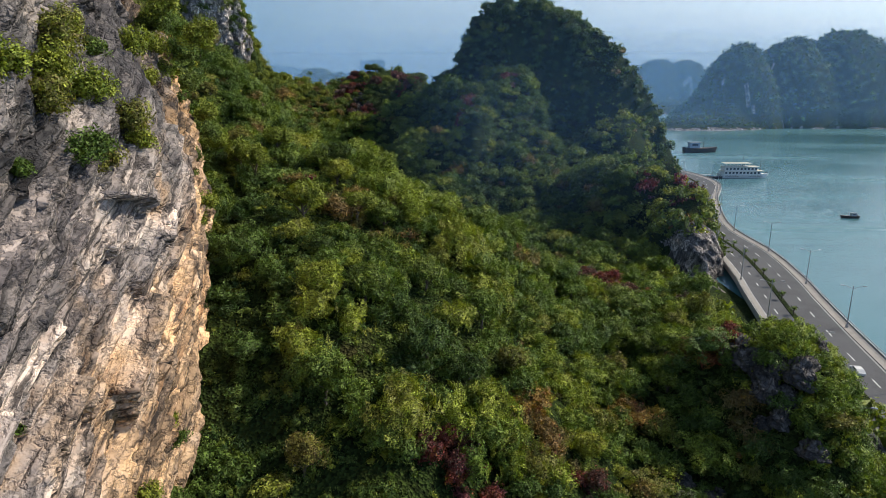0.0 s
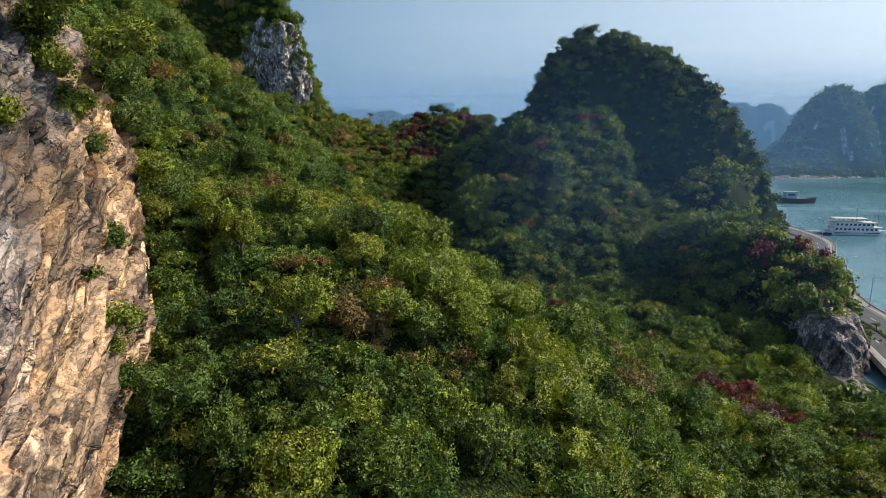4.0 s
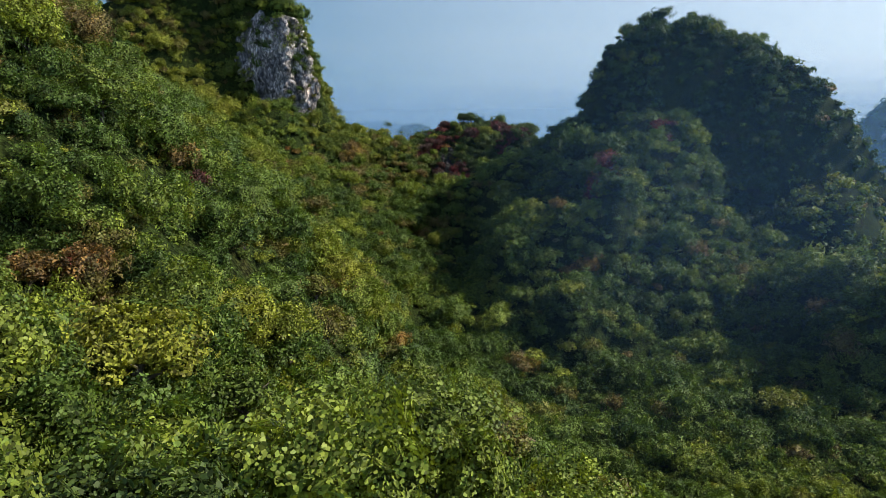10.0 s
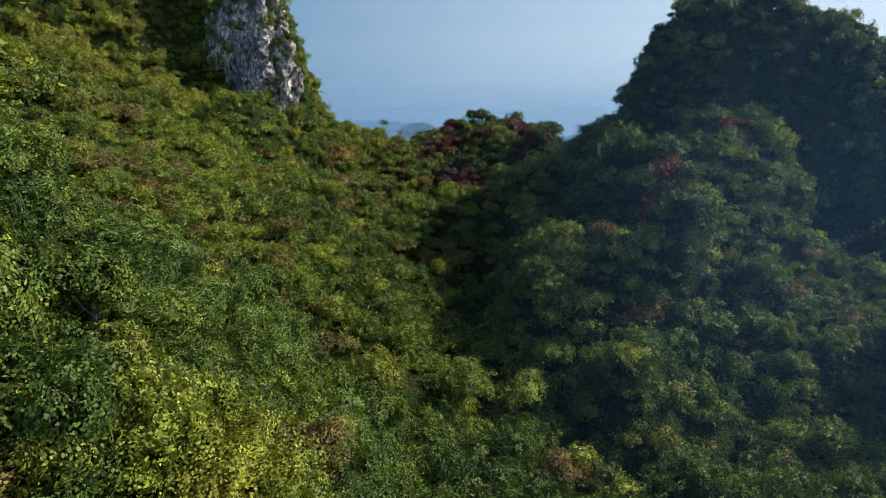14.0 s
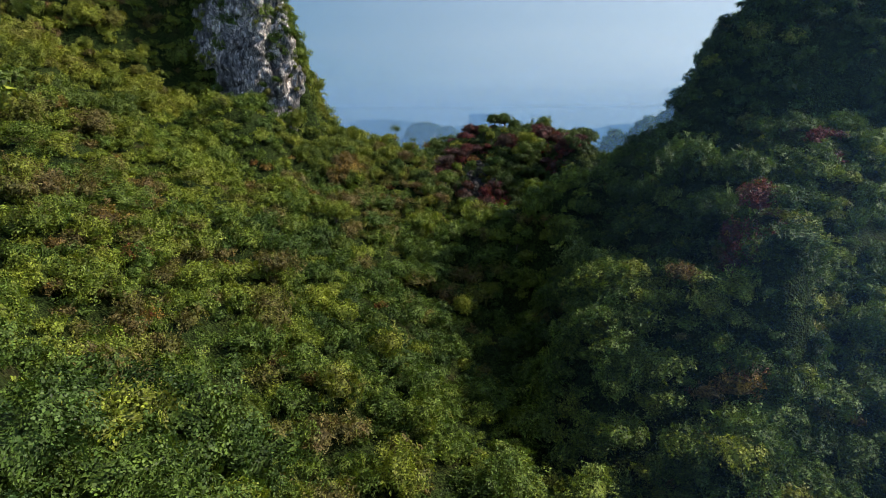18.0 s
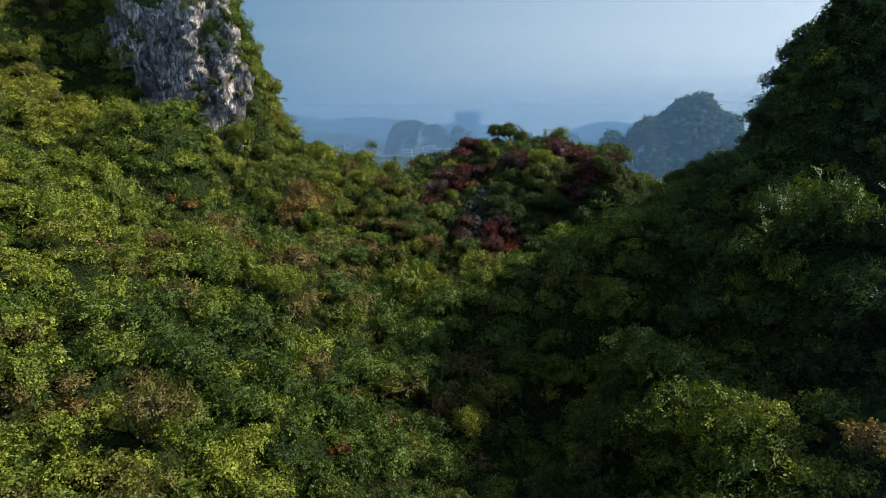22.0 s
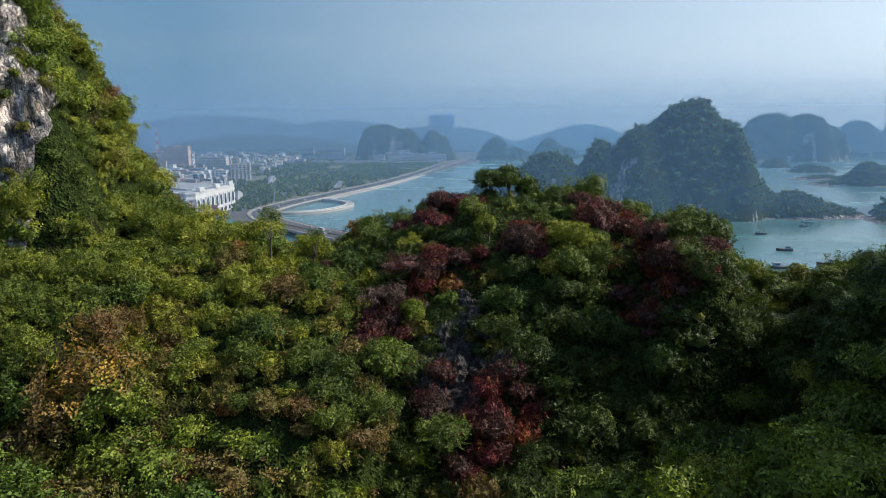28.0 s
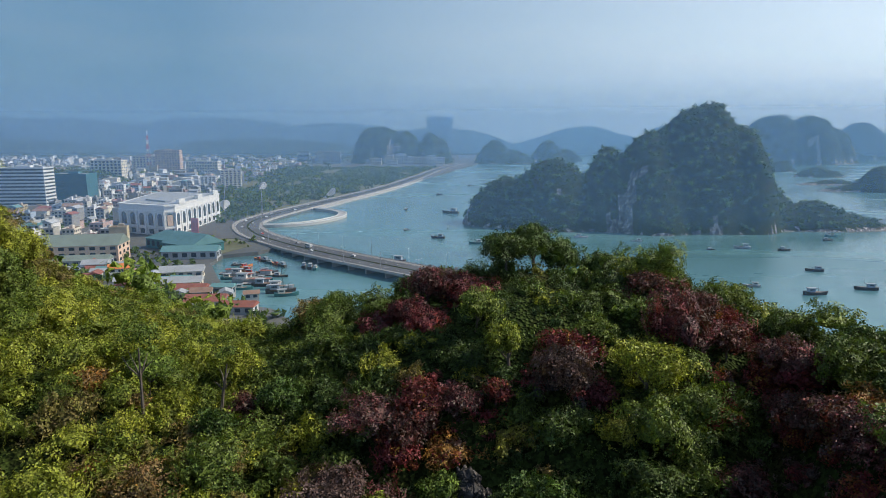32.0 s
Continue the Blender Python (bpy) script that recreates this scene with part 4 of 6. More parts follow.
# ---- the bare cliff beside the start ----
def cliff():
    """The rock face as a sheet whose rows follow the tilted beds; returns corners and faces."""
    ny, nb = 430, 400
    s, b = np.meshgrid(np.linspace(24, 118, ny), np.linspace(-52, 56, nb))
    z = (b + 0.57 * s) / 0.82
    wob = 1.4 * field(s, z, 22, 3, 31)
    x = -30.4 - np.clip(s - 66, 0, 200) * 0.30 - 0.016 * np.clip(s - 92, 0, 100) ** 2 - np.clip(z - 62, 0, 100) * 0.42 + 2.6 * np.clip((63 - z) / 12, 0, 1) + np.clip(40 - z, 0, 40) * 0.04 + wob
    bed = b + 0.10 * field(s, z, 30, 2, 32)
    along = s * 0.82 + z * 0.57
    rnd = lambda i, j, k: np.mod(np.sin(i * 12.9898 + j * 78.233 + k * 37.719) * 43758.5453, 1)
    # slabs broken into blocks, each a little proud or sunk and tilted, at three sizes
    for k, (thick, length, deep, lift) in enumerate(((5.2, 15.0, 1.5, 0.9), (1.9, 6.0, 0.9, 0.6), (0.75, 2.4, 0.42, 0.26))):
        w = bed / thick + 0.35 * k + 0.12 * field(s, z, 6 * thick, 1, 40 + k)
        i = np.floor(w)
        u = along / length + 7 * rnd(i, 3, k) + 0.25 * field(s, z, length * 0.5, 1, 44 + k)
        j = np.floor(u)
        x = x + deep * (rnd(i, j, k) - 0.5) + lift * (w - i) * (0.3 + rnd(i, j, k + 9)) + 1.2 * deep * (u - j - 0.5) * (rnd(i, j, k + 5) - 0.5)
    hollow = np.clip(field(s, z, 9, 2, 37) - 0.75, 0, 1)
    flute = np.abs(field(s, z * 0.3, 2.6, 2, 38)) * np.clip((z - 52) / 12, 0, 1)
    x = x + 0.16 * field(s, z, 1.1, 2, 34) - 2.8 * hollow + 1.5 * flute - 1.0
    y = s + 0.2 * field(s, z, 3, 2, 35)
    co = np.stack([x, y, z], -1).reshape(-1, 3)
    i = np.arange(ny * nb).reshape(nb, ny)
    q = np.stack([i[:-1, :-1], i[:-1, 1:], i[1:, 1:], i[1:, :-1]], -1).reshape(-1, 4)
    return co, q[(z.ravel()[q].max(1) < 84) & (z.ravel()[q].min(1) > 19)]


co, q = cliff()
face = co[np.unique(q)]
# its open rim runs back into the hill
edges = np.sort(np.concatenate([q[:, [0, 1]], q[:, [1, 2]], q[:, [2, 3]], q[:, [3, 0]]]), 1)
pairs, times = np.unique(edges, axis=0, return_counts=True)
rim = pairs[times == 1]
back = co + np.array([-16.0, 0, 0])
n0 = len(co)
side = np.stack([rim[:, 0], rim[:, 0] + n0, rim[:, 1] + n0, rim[:, 1]], -1)
me = mesh_of("cliff", np.concatenate([co, back]), np.concatenate([q, side]), ROCK)
tagged(new("rock_cliff", me), "bare cliff of tilted grey, pink and ochre limestone beds", "cliff")


def bush(seed, tint, label):
    r = np.random.default_rng(seed)
    v, f, mark = crown_template(1100, seed, 0.21, 13, 0.85, 0.3)
    me = soften(mesh_of("bush", v, f, LEAF, np.clip(tint + np.repeat(r.normal(size=len(v) // 3 + 1) * 0.05, 3)[:len(v)], 0, 1), spray=mark < 0.5), mark > 0)
    return tagged(new("bush", me), label, "bush", "bushes on the cliff")


BUSHES = [bush(201, 0.42, "yellow-green bush hanging on the cliff ledge"), bush(202, 0.20, "green bush rooted in a crack of the cliff"), bush(203, 0.60, "olive bush on the bare rock")]
placed = set()
# on the crest
CLIFF_BUSHES = [
    (-35.9, 86, 75, 3.6, 0), (-37.4, 85.5, 73, 3.2, 1), (-34.9, 87, 70.5, 3.6, 0), (-32.9, 88, 67, 3, 0), (-31.9, 88, 63.5, 2.6, 1), (-32.4, 89, 72, 4, 0), (-38.4, 95, 70, 4.2, 1),
    (-40.4, 102, 66, 4.2, 1), (-35.4, 97, 61, 3.2, 0), (-39.4, 106, 58, 4, 1), (-33.4, 78, 79, 4.5, 0), (-35.4, 70, 81, 4, 1),
]
# in a slanting band across the face
CLIFF_BUSHES += [
    (-31, 54.5, 69, 4.2, 2), (-31, 52.5, 66.5, 4.4, 0), (-30, 56.2, 64.8, 4.2, 0), (-29, 58.5, 62.0, 3.6, 2), (-28, 51.3, 60.4, 3.0, 1), (-28, 59.4, 60.2, 2.6, 0), (-28, 44.5, 59.4, 2.0, 1),
    (-31, 57, 70.0, 3.4, 0), (-30, 49, 64, 3.6, 2), (-30, 46, 66.5, 3.6, 0), (-29, 54.5, 58.8, 2.2, 2), (-31, 62, 68.5, 2.6, 1), (-31, 68, 69.5, 3.0, 0), (-31, 74, 69, 3.2, 1), (-31, 78, 66, 2.6, 0),
]
# along the northern edge and the foot
CLIFF_BUSHES += [
    (-31, 84, 50, 2.8, 0), (-31, 86, 44, 3.0, 1), (-31, 87, 38, 3.0, 0), (-31, 88, 56, 2.8, 1), (-31, 80, 34, 2.6, 0),
    (-31.6, 85, 47, 2.3, 0), (-31.2, 85.5, 40, 2.53, 1), (-32.6, 90, 33, 2.76, 0), (-31.2, 81.7, 54, 1.49, 1), (-35.6, 96, 50, 3.45, 1), (-35.1, 95, 44, 3.45, 0), (-36.6, 98, 38, 3.45, 1),
    (-25.6, 38.5, 42.4, 0.8, 1), (-25.2, 56.7, 30.6, 1.84, 1), (-25, 49.8, 29, 2.76, 0), (-24.8, 55.4, 24.6, 2.88, 1), (-25.4, 60.6, 30.8, 1.38, 0),
]
for x, y, z, s, k in CLIFF_BUSHES:
    if z < 71 and y < 92:
        x = float(face[np.argmin((face[:, 1] - y) ** 2 + (face[:, 2] - z) ** 2), 0]) + 0.1 * s
    m = pose(x, y, z - 0.3 * s, tr.uniform(-8, 8), 22, tr.uniform(0, 360)) @ Matrix.Diagonal((s * 0.8, s * 0.8, s * 0.8, 1))
    if k not in placed:
        placed.add(k)
        BUSHES[k].matrix_world = m
    else:
        c = copy_thing(BUSHES[k], m)
        c.matrix_basis = m

# scrub on the ledges and along the foot of the peak's face
ledges = np.array([v.co[:] for v in peak_face.vertices])[np.unique([i for p in peak_face.polygons for i in p.vertices])]
for k in range(28):
    z = tr.uniform(84, 126) if k < 20 else tr.uniform(76, 84)
    near = ledges[np.abs(ledges[:, 2] - z) < 0.5]
    if not len(near):
        continue
    # mostly towards the two sides of the face
    near = near[np.argsort(near[:, 1])]
    q = near[int(min(0.999, tr.betavariate(0.35, 0.5) if k < 20 else tr.random()) * len(near))]
    s = tr.uniform(1.0, 2.4)
    m = pose(float(q[0]) + 0.3, float(q[1]) - 0.3, float(q[2]) - 0.4 * s, tr.uniform(-8, 8), 20, tr.uniform(0, 360)) @ Matrix.Diagonal((s, s, s * 1.1, 1))
    c = copy_thing(BUSHES[tr.choice((0, 1, 1, 2))], m)
    c.matrix_basis = m

# ---- islands and far hills ----
def karst(name, hills, area, step, label, gap=0, size=5.0, seed=0, leaves=12, rough=1.0, category="island"):
    h0 = [(x, y, t, w, e, s, n, p) for x, y, t, w, e, s, n, p in hills]

    def h(x, y):
        z = land(x, y, h0, 4.0, False)
        return z + rough * np.clip(z / 20, 0, 1) * (5 * field(x, y, 45, 3, 50 + seed) + 2.5 * field(x, y, 14, 2, 51 + seed))
    c, qd, me = sheet(name, *area, step, h, FLOOR)
    me.materials.append(ROCK_SHADE)
    sl = np.hypot(h(c[:, 0] + 2, c[:, 1]) - h(c[:, 0] - 2, c[:, 1]), h(c[:, 0], c[:, 1] + 2) - h(c[:, 0], c[:, 1] - 2)) / 4
    rocky = (sl > 1.7) & (field(c[:, 0], c[:, 1], 30, 2, 52 + seed) > 0.35) | (c[:, 2] < 5)
    me.polygons.foreach_set("material_index", rocky[qd].all(1).astype(np.int32))
    ob = tagged(new(name, me), label, category, kind="structure")
    if gap:
        r = np.random.default_rng(60 + seed)
        gx, gy = np.meshgrid(np.arange(area[0], area[1], gap), np.arange(area[2], area[3], gap))
        x, y = gx.ravel() + r.uniform(-0.5, 0.5, gx.size) * gap, gy.ravel() + r.uniform(-0.5, 0.5, gx.size) * gap
        s = np.hypot(h(x + 2, y) - h(x - 2, y), h(x, y + 2) - h(x, y - 2)) / 4
        ex = r.random(len(x)) < np.clip(s - 0.4, 0, 1)
        x, y = np.concatenate([x, x[ex] + r.normal(size=ex.sum()) * 2]), np.concatenate([y, y[ex] + r.normal(size=ex.sum()) * 2])
        z = h(x, y)
        k = (z > 4) & ~((np.concatenate([s, s[ex]]) > 1.7) & (field(x, y, 30, 2, 52 + seed) > 0.42))
        x, y, z = x[k], y[k], z[k]
        w = forest_mesh("island_wood", np.stack([x, y, z - size * 0.3], -1), size * r.uniform(0.6, 1.4, len(x)), np.clip(0.04 + 0.08 * field(x, y, 40, 2, 3) + r.normal(size=len(x)) * 0.05, 0, 0.3), leaves, 0.45, 70 + seed, 6, LEAF_SEA)
        tagged(new("island_wood", w), "dark green forest on the limestone island", "trees", kind="stuff")
    return ob


karst("island", [(158, 1060, 128, 95, 62, 75, 80, 1.9), (190, 1050, 104, 40, 40, 60, 60, 2.4), (100, 1050, 98, 60, 50, 75, 70, 1.7), (58, 1060, 80, 40, 40, 70, 60, 1.8), (0, 1050, 66, 62, 60, 60, 70, 2.0), (-50, 1060, 44, 48, 50, 45, 50, 2.2),
                 (215, 1060, 54, 50, 50, 45, 60, 1.4), (262, 1050, 30, 60, 60, 35, 40, 1.6), (300, 1050, 14, 40, 45, 25, 30, 1.6)],
      (-115, 365, 940, 1170), 4.0, "steep forested limestone island rising from the bay", 6.0, 4.0, 1, 14)
karst("island", [(500, 1100, 132, 85, 62, 110, 100, 2.2), (585, 1120, 140, 80, 90, 120, 110, 2.4), (672, 1130, 152, 90, 160, 130, 110, 2.4), (850, 1130, 120, 120, 150, 120, 110, 2.0), (440, 1060, 60, 80, 80, 90, 70, 1.4), (385, 1000, 22, 60, 80, 50, 60, 1.5)],
      (310, 1010, 940, 1250), 6.0, "large forested limestone island in blue haze", 9.0, 6.0, 2, 9)
# in the bay
ISLETS = [
    ([(705, 1986, 22, 60, 60, 30, 30, 1.6)], (630, 780, 1940, 2030)),
    ([(600, 1540, 40, 45, 60, 40, 40, 1.8), (560, 1540, 14, 60, 50, 20, 20, 1.5), (640, 1560, 34, 40, 60, 40, 40, 1.8)], (480, 720, 1480, 1620)),
    ([(600, 1700, 9, 70, 60, 18, 18, 1.6)], (520, 680, 1670, 1730)),
]
# further out
ISLETS += [
    ([(950, 2880, 175, 160, 130, 150, 120, 2.6), (1060, 2860, 170, 120, 120, 140, 120, 2.8), (880, 2840, 110, 120, 100, 120, 110, 2.0), (1150, 2880, 130, 100, 90, 110, 100, 2.2)], (720, 1270, 2700, 3020)),
    ([(715, 2240, 30, 40, 45, 30, 30, 1.8)], (660, 780, 2200, 2290)),
    ([(1520, 3400, 160, 150, 150, 150, 120, 2.2), (1760, 3420, 190, 160, 240, 160, 140, 2.4)], (1330, 2050, 3230, 3580)),
]
# before the far shore
ISLETS += [
    ([(1500, 4300, 210, 150, 180, 150, 140, 2.0)], (1300, 1720, 4120, 4460)),
    ([(-100, 2790, 86, 75, 80, 70, 70, 2.0), (-30, 2800, 50, 60, 90, 60, 60, 1.8)], (-200, 90, 2700, 2880)),
    ([(120, 3000, 84, 80, 70, 80, 70, 2.0), (190, 3020, 50, 70, 70, 60, 60, 1.8)], (20, 290, 2900, 3110)),
]
# by the town
ISLETS += [
    ([(-560, 2720, 122, 70, 90, 90, 100, 2.6), (-510, 2720, 134, 110, 110, 90, 100, 2.6), (-430, 2720, 118, 100, 80, 90, 90, 2.4), (-335, 2720, 112, 60, 60, 80, 80, 2.2), (-300, 2730, 90, 50, 55, 70, 80, 2.2)], (-660, -210, 2600, 2850)),
]
for n, (hl, ar) in enumerate(ISLETS):
    karst("far_island", hl, ar, 7.0 if n != 3 else 12.0, "steep limestone islet, blue with distance", 11 if n in (3, 9, 7, 8) else 8, 7.0 if n in (3, 9, 7, 8) else 4, 5 + n, 6)
karst("far_hills", [(-3300, 4600, 236, 1100, 1000, 300, 300, 3.0), (-2100, 4620, 232, 900, 900, 300, 300, 3.0), (-1200, 4640, 200, 700, 700, 300, 300, 2.4), (-500, 4640, 165, 700, 600, 300, 300, 2.0), (430, 4500, 178, 560, 560, 250, 250, 1.3), (1000, 4560, 200, 300, 300, 250, 250, 1.6), (-2600, 3400, 90, 900, 800, 300, 300, 2.0), (-1300, 3500, 95, 700, 700, 200, 200, 2.0)],
      (-4200, 1300, 3050, 4880), 40.0, "long low hills along the horizon", 0, 0, 30, rough=2.5, category="hills")

# ---- the coast road ----
def spline(pts, step):
    """A smooth line through the points, cut at even steps."""
    p = [Vector(q) for q in pts]
    p = [p[0] * 2 - p[1]] + p + [p[-1] * 2 - p[-2]]
    out = []
    for a, b, c, d in zip(p, p[1:], p[2:], p[3:]):
        n = max(2, int((c - b).length / step))
        for k in range(n):
            t = k / n
            out.append(0.5 * ((2 * b) + (c - a) * t + (2 * a - 5 * b + 4 * c - d) * t * t + (3 * b - a - 3 * c + d) * t ** 3))
    out.append(p[-2])
    return out


ROAD = spline([(40, 20, 3), (68, 76, 3), (84, 110, 3), (89, 130, 3), (96, 159, 3), (102.8, 185, 3), (108, 204, 3), (114.6, 237, 3), (119, 285, 3.2), (140, 350, 4), (165, 415, 4.5), (150, 485, 5), (95, 568, 5), (30, 648, 5), (-45, 722, 5), (-125, 782, 5), (-180, 824, 5), (-235, 876, 4), (-290, 940, 3.5), (-322, 1010, 3.5), (-322, 1100, 3.5), (-306, 1230, 3.5), (-275, 1480, 3.5), (-258, 1800, 3.5), (-250, 2250, 3.5), (-215, 2740, 3.5)], 6)


def across(line, off, up=0.0):
    """The line moved sideways; the road is narrower along the hills than on the bridge."""
    out = []
    for i, p in enumerate(line):
        part_way = min(max((p.y - 300) / 250, 0.0), 1.0)
        narrow = 0.83 if off > 0 else 0.63
        d = line[min(i + 1, len(line) - 1)] - line[max(i - 1, 0)]
        n = Vector((d.y, -d.x, 0)).normalized()
        out.append(p + n * off * (narrow + (1 - narrow) * part_way) + Vector((0, 0, up)))
    return out


def band(bm, line, a, b, z0, z1):
    """A strip with square section along the line, from a to b across it and z0 to z1 high."""
    rows = [across(line, a, z1), across(line, b, z1), across(line, b, z0), across(line, a, z0)]
    vs = [[bm.verts.new(q) for q in r] for r in rows]
    for k in range(4):
        f, g = vs[k], vs[(k + 1) % 4]
        for i in range(len(line) - 1):
            bm.faces.new((f[i], f[i + 1], g[i + 1], g[i]))
    return bm


road = tagged(empty("coast_road"), "two-way coast road on a low embankment and bridge", "road", kind="structure")
part("deck", band(bmesh.new(), ROAD, -15.5, 15.5, -1.3, 0.0), CONCRETE, road)
part("carriageway", band(bmesh.new(), ROAD, 0.9, 12.0, -0.2, 0.04), ASPHALT, road, "grey asphalt carriageway")
part("carriageway", band(bmesh.new(), ROAD, -12.0, -0.9, -0.2, 0.04), ASPHALT, road, "grey asphalt carriageway")
part("pavement", band(bmesh.new(), ROAD, 12.0, 15.3, -0.2, 0.2), PAVING, road, "pale paved seaside footway")
part("pavement", band(bmesh.new(), ROAD, -15.3, -12.0, -0.2, 0.2), PAVING, road, "pale paved footway")
part("median", band(bmesh.new(), ROAD, -0.9, 0.9, -0.2, 0.22), FLOOR, road, "planted median strip")
for side in (-1, 1):
    part("parapet", band(bmesh.new(), ROAD, side * 15.2 - 0.15, side * 15.2 + 0.15, 0.2, 0.55), CONCRETE, road)
    part("rail", band(bmesh.new(), ROAD, side * 15.2 - 0.06, side * 15.2 + 0.06, 1.0, 1.12), STEEL, road)
    bm = bmesh.new()
    for p in across(ROAD[:70], side * 15.2):
        add_box(bm, (p.x - 0.07, p.y - 0.07, p.z + 0.5), (p.x + 0.07, p.y + 0.07, p.z + 1.02))
    tagged(part("rail_posts", bm, STEEL, road), kind="stuff")
    part("edge_line", band(bmesh.new(), ROAD, side * 11.6 - 0.1, side * 11.6 + 0.1, 0.0, 0.05), LINE, road)
dash = bmesh.new()
for side in (-1, 1):
    for i in range(0, len(ROAD) - 1, 2):
        a, b = across(ROAD, side * 6.3)[i], across(ROAD, side * 6.3)[i + 1]
        b = a + (b - a) * 0.6
        n = Vector(((b - a).y, -(b - a).x, 0)).normalized() * 0.12
        vs = [dash.verts.new(q + Vector((0, 0, 0.055))) for q in (a - n, a + n, b + n, b - n)]
        dash.faces.new(vs)
tagged(part("lane_marks", dash, LINE, road, "worn white lane marks"), kind="stuff")
for i, p in enumerate(ROAD):
    if 620 < p.y < 900 and i % 3 == 0 and p.x < 90:
        d = ROAD[i + 1] - p
        a = math.degrees(math.atan2(d.y, d.x))
        pier = part("pier", box((-0.8, -14, -9), (0.8, 14, -1.25), 0.2), CONCRETE, road)
        pier.matrix_world = pose(p.x, p.y, p.z, 0, 0, a)


def street_lamp():
    lamp = empty("street_lamp")
    part("pole", add_tube(bmesh.new(), [(0, 0, 0), (0, 0, 6), (0, 0, 11.5)], [0.17, 0.12, 0.08], 8), STEEL, lamp)
    for s in (-1, 1):
        arm = part("arm", add_tube(bmesh.new(), [(0, 0, 10.6), (s * 1.4, 0, 11.3), (s * 2.6, 0, 11.5)], [0.06, 0.05, 0.05], 5), STEEL, lamp)
        part("head", box((s * 2.6 - 0.45, -0.16, 11.42), (s * 2.6 + 0.45, 0.16, 11.6), 0.05), STEEL, arm)
    part("base", box((-0.3, -0.3, 0), (0.3, 0.3, 0.7), 0.05), CONCRETE, lamp)
    return tagged(lamp, "grey steel street lamp with two arms", "street lamp", "lamps along the coast road")


first = street_lamp()
made = False
dist = 0.0
outer = across(ROAD, 13.2, 0.2)
inner = across(ROAD, -13.2, 0.2)
marks = []
for i in range(1, len(ROAD)):
    dist += (ROAD[i] - ROAD[i - 1]).length
    if dist > 34:
        dist = 0
        d = ROAD[i] - ROAD[i - 1]
        a = math.degrees(math.atan2(d.y, d.x)) + 90
        if ROAD[i].y < 1500:
            marks.append((outer[i], a))
            if len(marks) % 2 == 0:
                marks.append((inner[i], a))
for p, a in marks:
    m = pose(p.x, p.y, p.z, 0, 0, a)
    if not made:
        first.matrix_world, made = m, True
    else:
        copy_thing(first, m)

# small trees on the median
mt = make_tree(95, 1.5, 3.0, 0.2, 120, 0.45, 0.8, 5)
tagged(mt, "small clipped tree on the road's median strip", "tree", "median trees")
first_done = False
for i in range(4, 64, 2):
    p = ROAD[i]
    m = pose(p.x, p.y, p.z + 0.2, 0, 0, tr.uniform(0, 360))
    if not first_done:
        mt.matrix_world, first_done = m, True
    else:
        copy_thing(mt, m)

# ---- haze over the bay, imitated by tinted see-through sheets, one behind another ----
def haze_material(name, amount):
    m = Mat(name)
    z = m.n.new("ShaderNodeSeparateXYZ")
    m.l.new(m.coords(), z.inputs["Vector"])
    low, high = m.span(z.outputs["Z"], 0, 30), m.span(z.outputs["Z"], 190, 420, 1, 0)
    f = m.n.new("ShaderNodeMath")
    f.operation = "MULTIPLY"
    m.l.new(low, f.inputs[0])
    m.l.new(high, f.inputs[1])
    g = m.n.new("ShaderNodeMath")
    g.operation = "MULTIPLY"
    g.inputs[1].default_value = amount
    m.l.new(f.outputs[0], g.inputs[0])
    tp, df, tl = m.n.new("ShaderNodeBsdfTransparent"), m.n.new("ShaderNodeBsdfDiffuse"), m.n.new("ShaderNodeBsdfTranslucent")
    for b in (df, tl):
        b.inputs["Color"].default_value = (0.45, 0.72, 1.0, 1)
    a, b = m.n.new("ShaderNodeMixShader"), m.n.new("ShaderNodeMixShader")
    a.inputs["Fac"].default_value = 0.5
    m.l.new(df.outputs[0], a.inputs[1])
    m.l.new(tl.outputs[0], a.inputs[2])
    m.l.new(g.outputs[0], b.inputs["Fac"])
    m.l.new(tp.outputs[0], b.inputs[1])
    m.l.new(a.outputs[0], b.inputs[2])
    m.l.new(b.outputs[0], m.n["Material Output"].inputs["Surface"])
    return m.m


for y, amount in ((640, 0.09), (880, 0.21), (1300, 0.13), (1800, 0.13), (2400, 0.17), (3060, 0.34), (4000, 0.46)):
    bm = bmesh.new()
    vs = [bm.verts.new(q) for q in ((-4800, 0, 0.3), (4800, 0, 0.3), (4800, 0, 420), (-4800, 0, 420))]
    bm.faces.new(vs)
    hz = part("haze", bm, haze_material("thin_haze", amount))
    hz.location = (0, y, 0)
    tagged(hz, "see-through blue sheet standing in for haze over the bay", "haze", kind="structure")

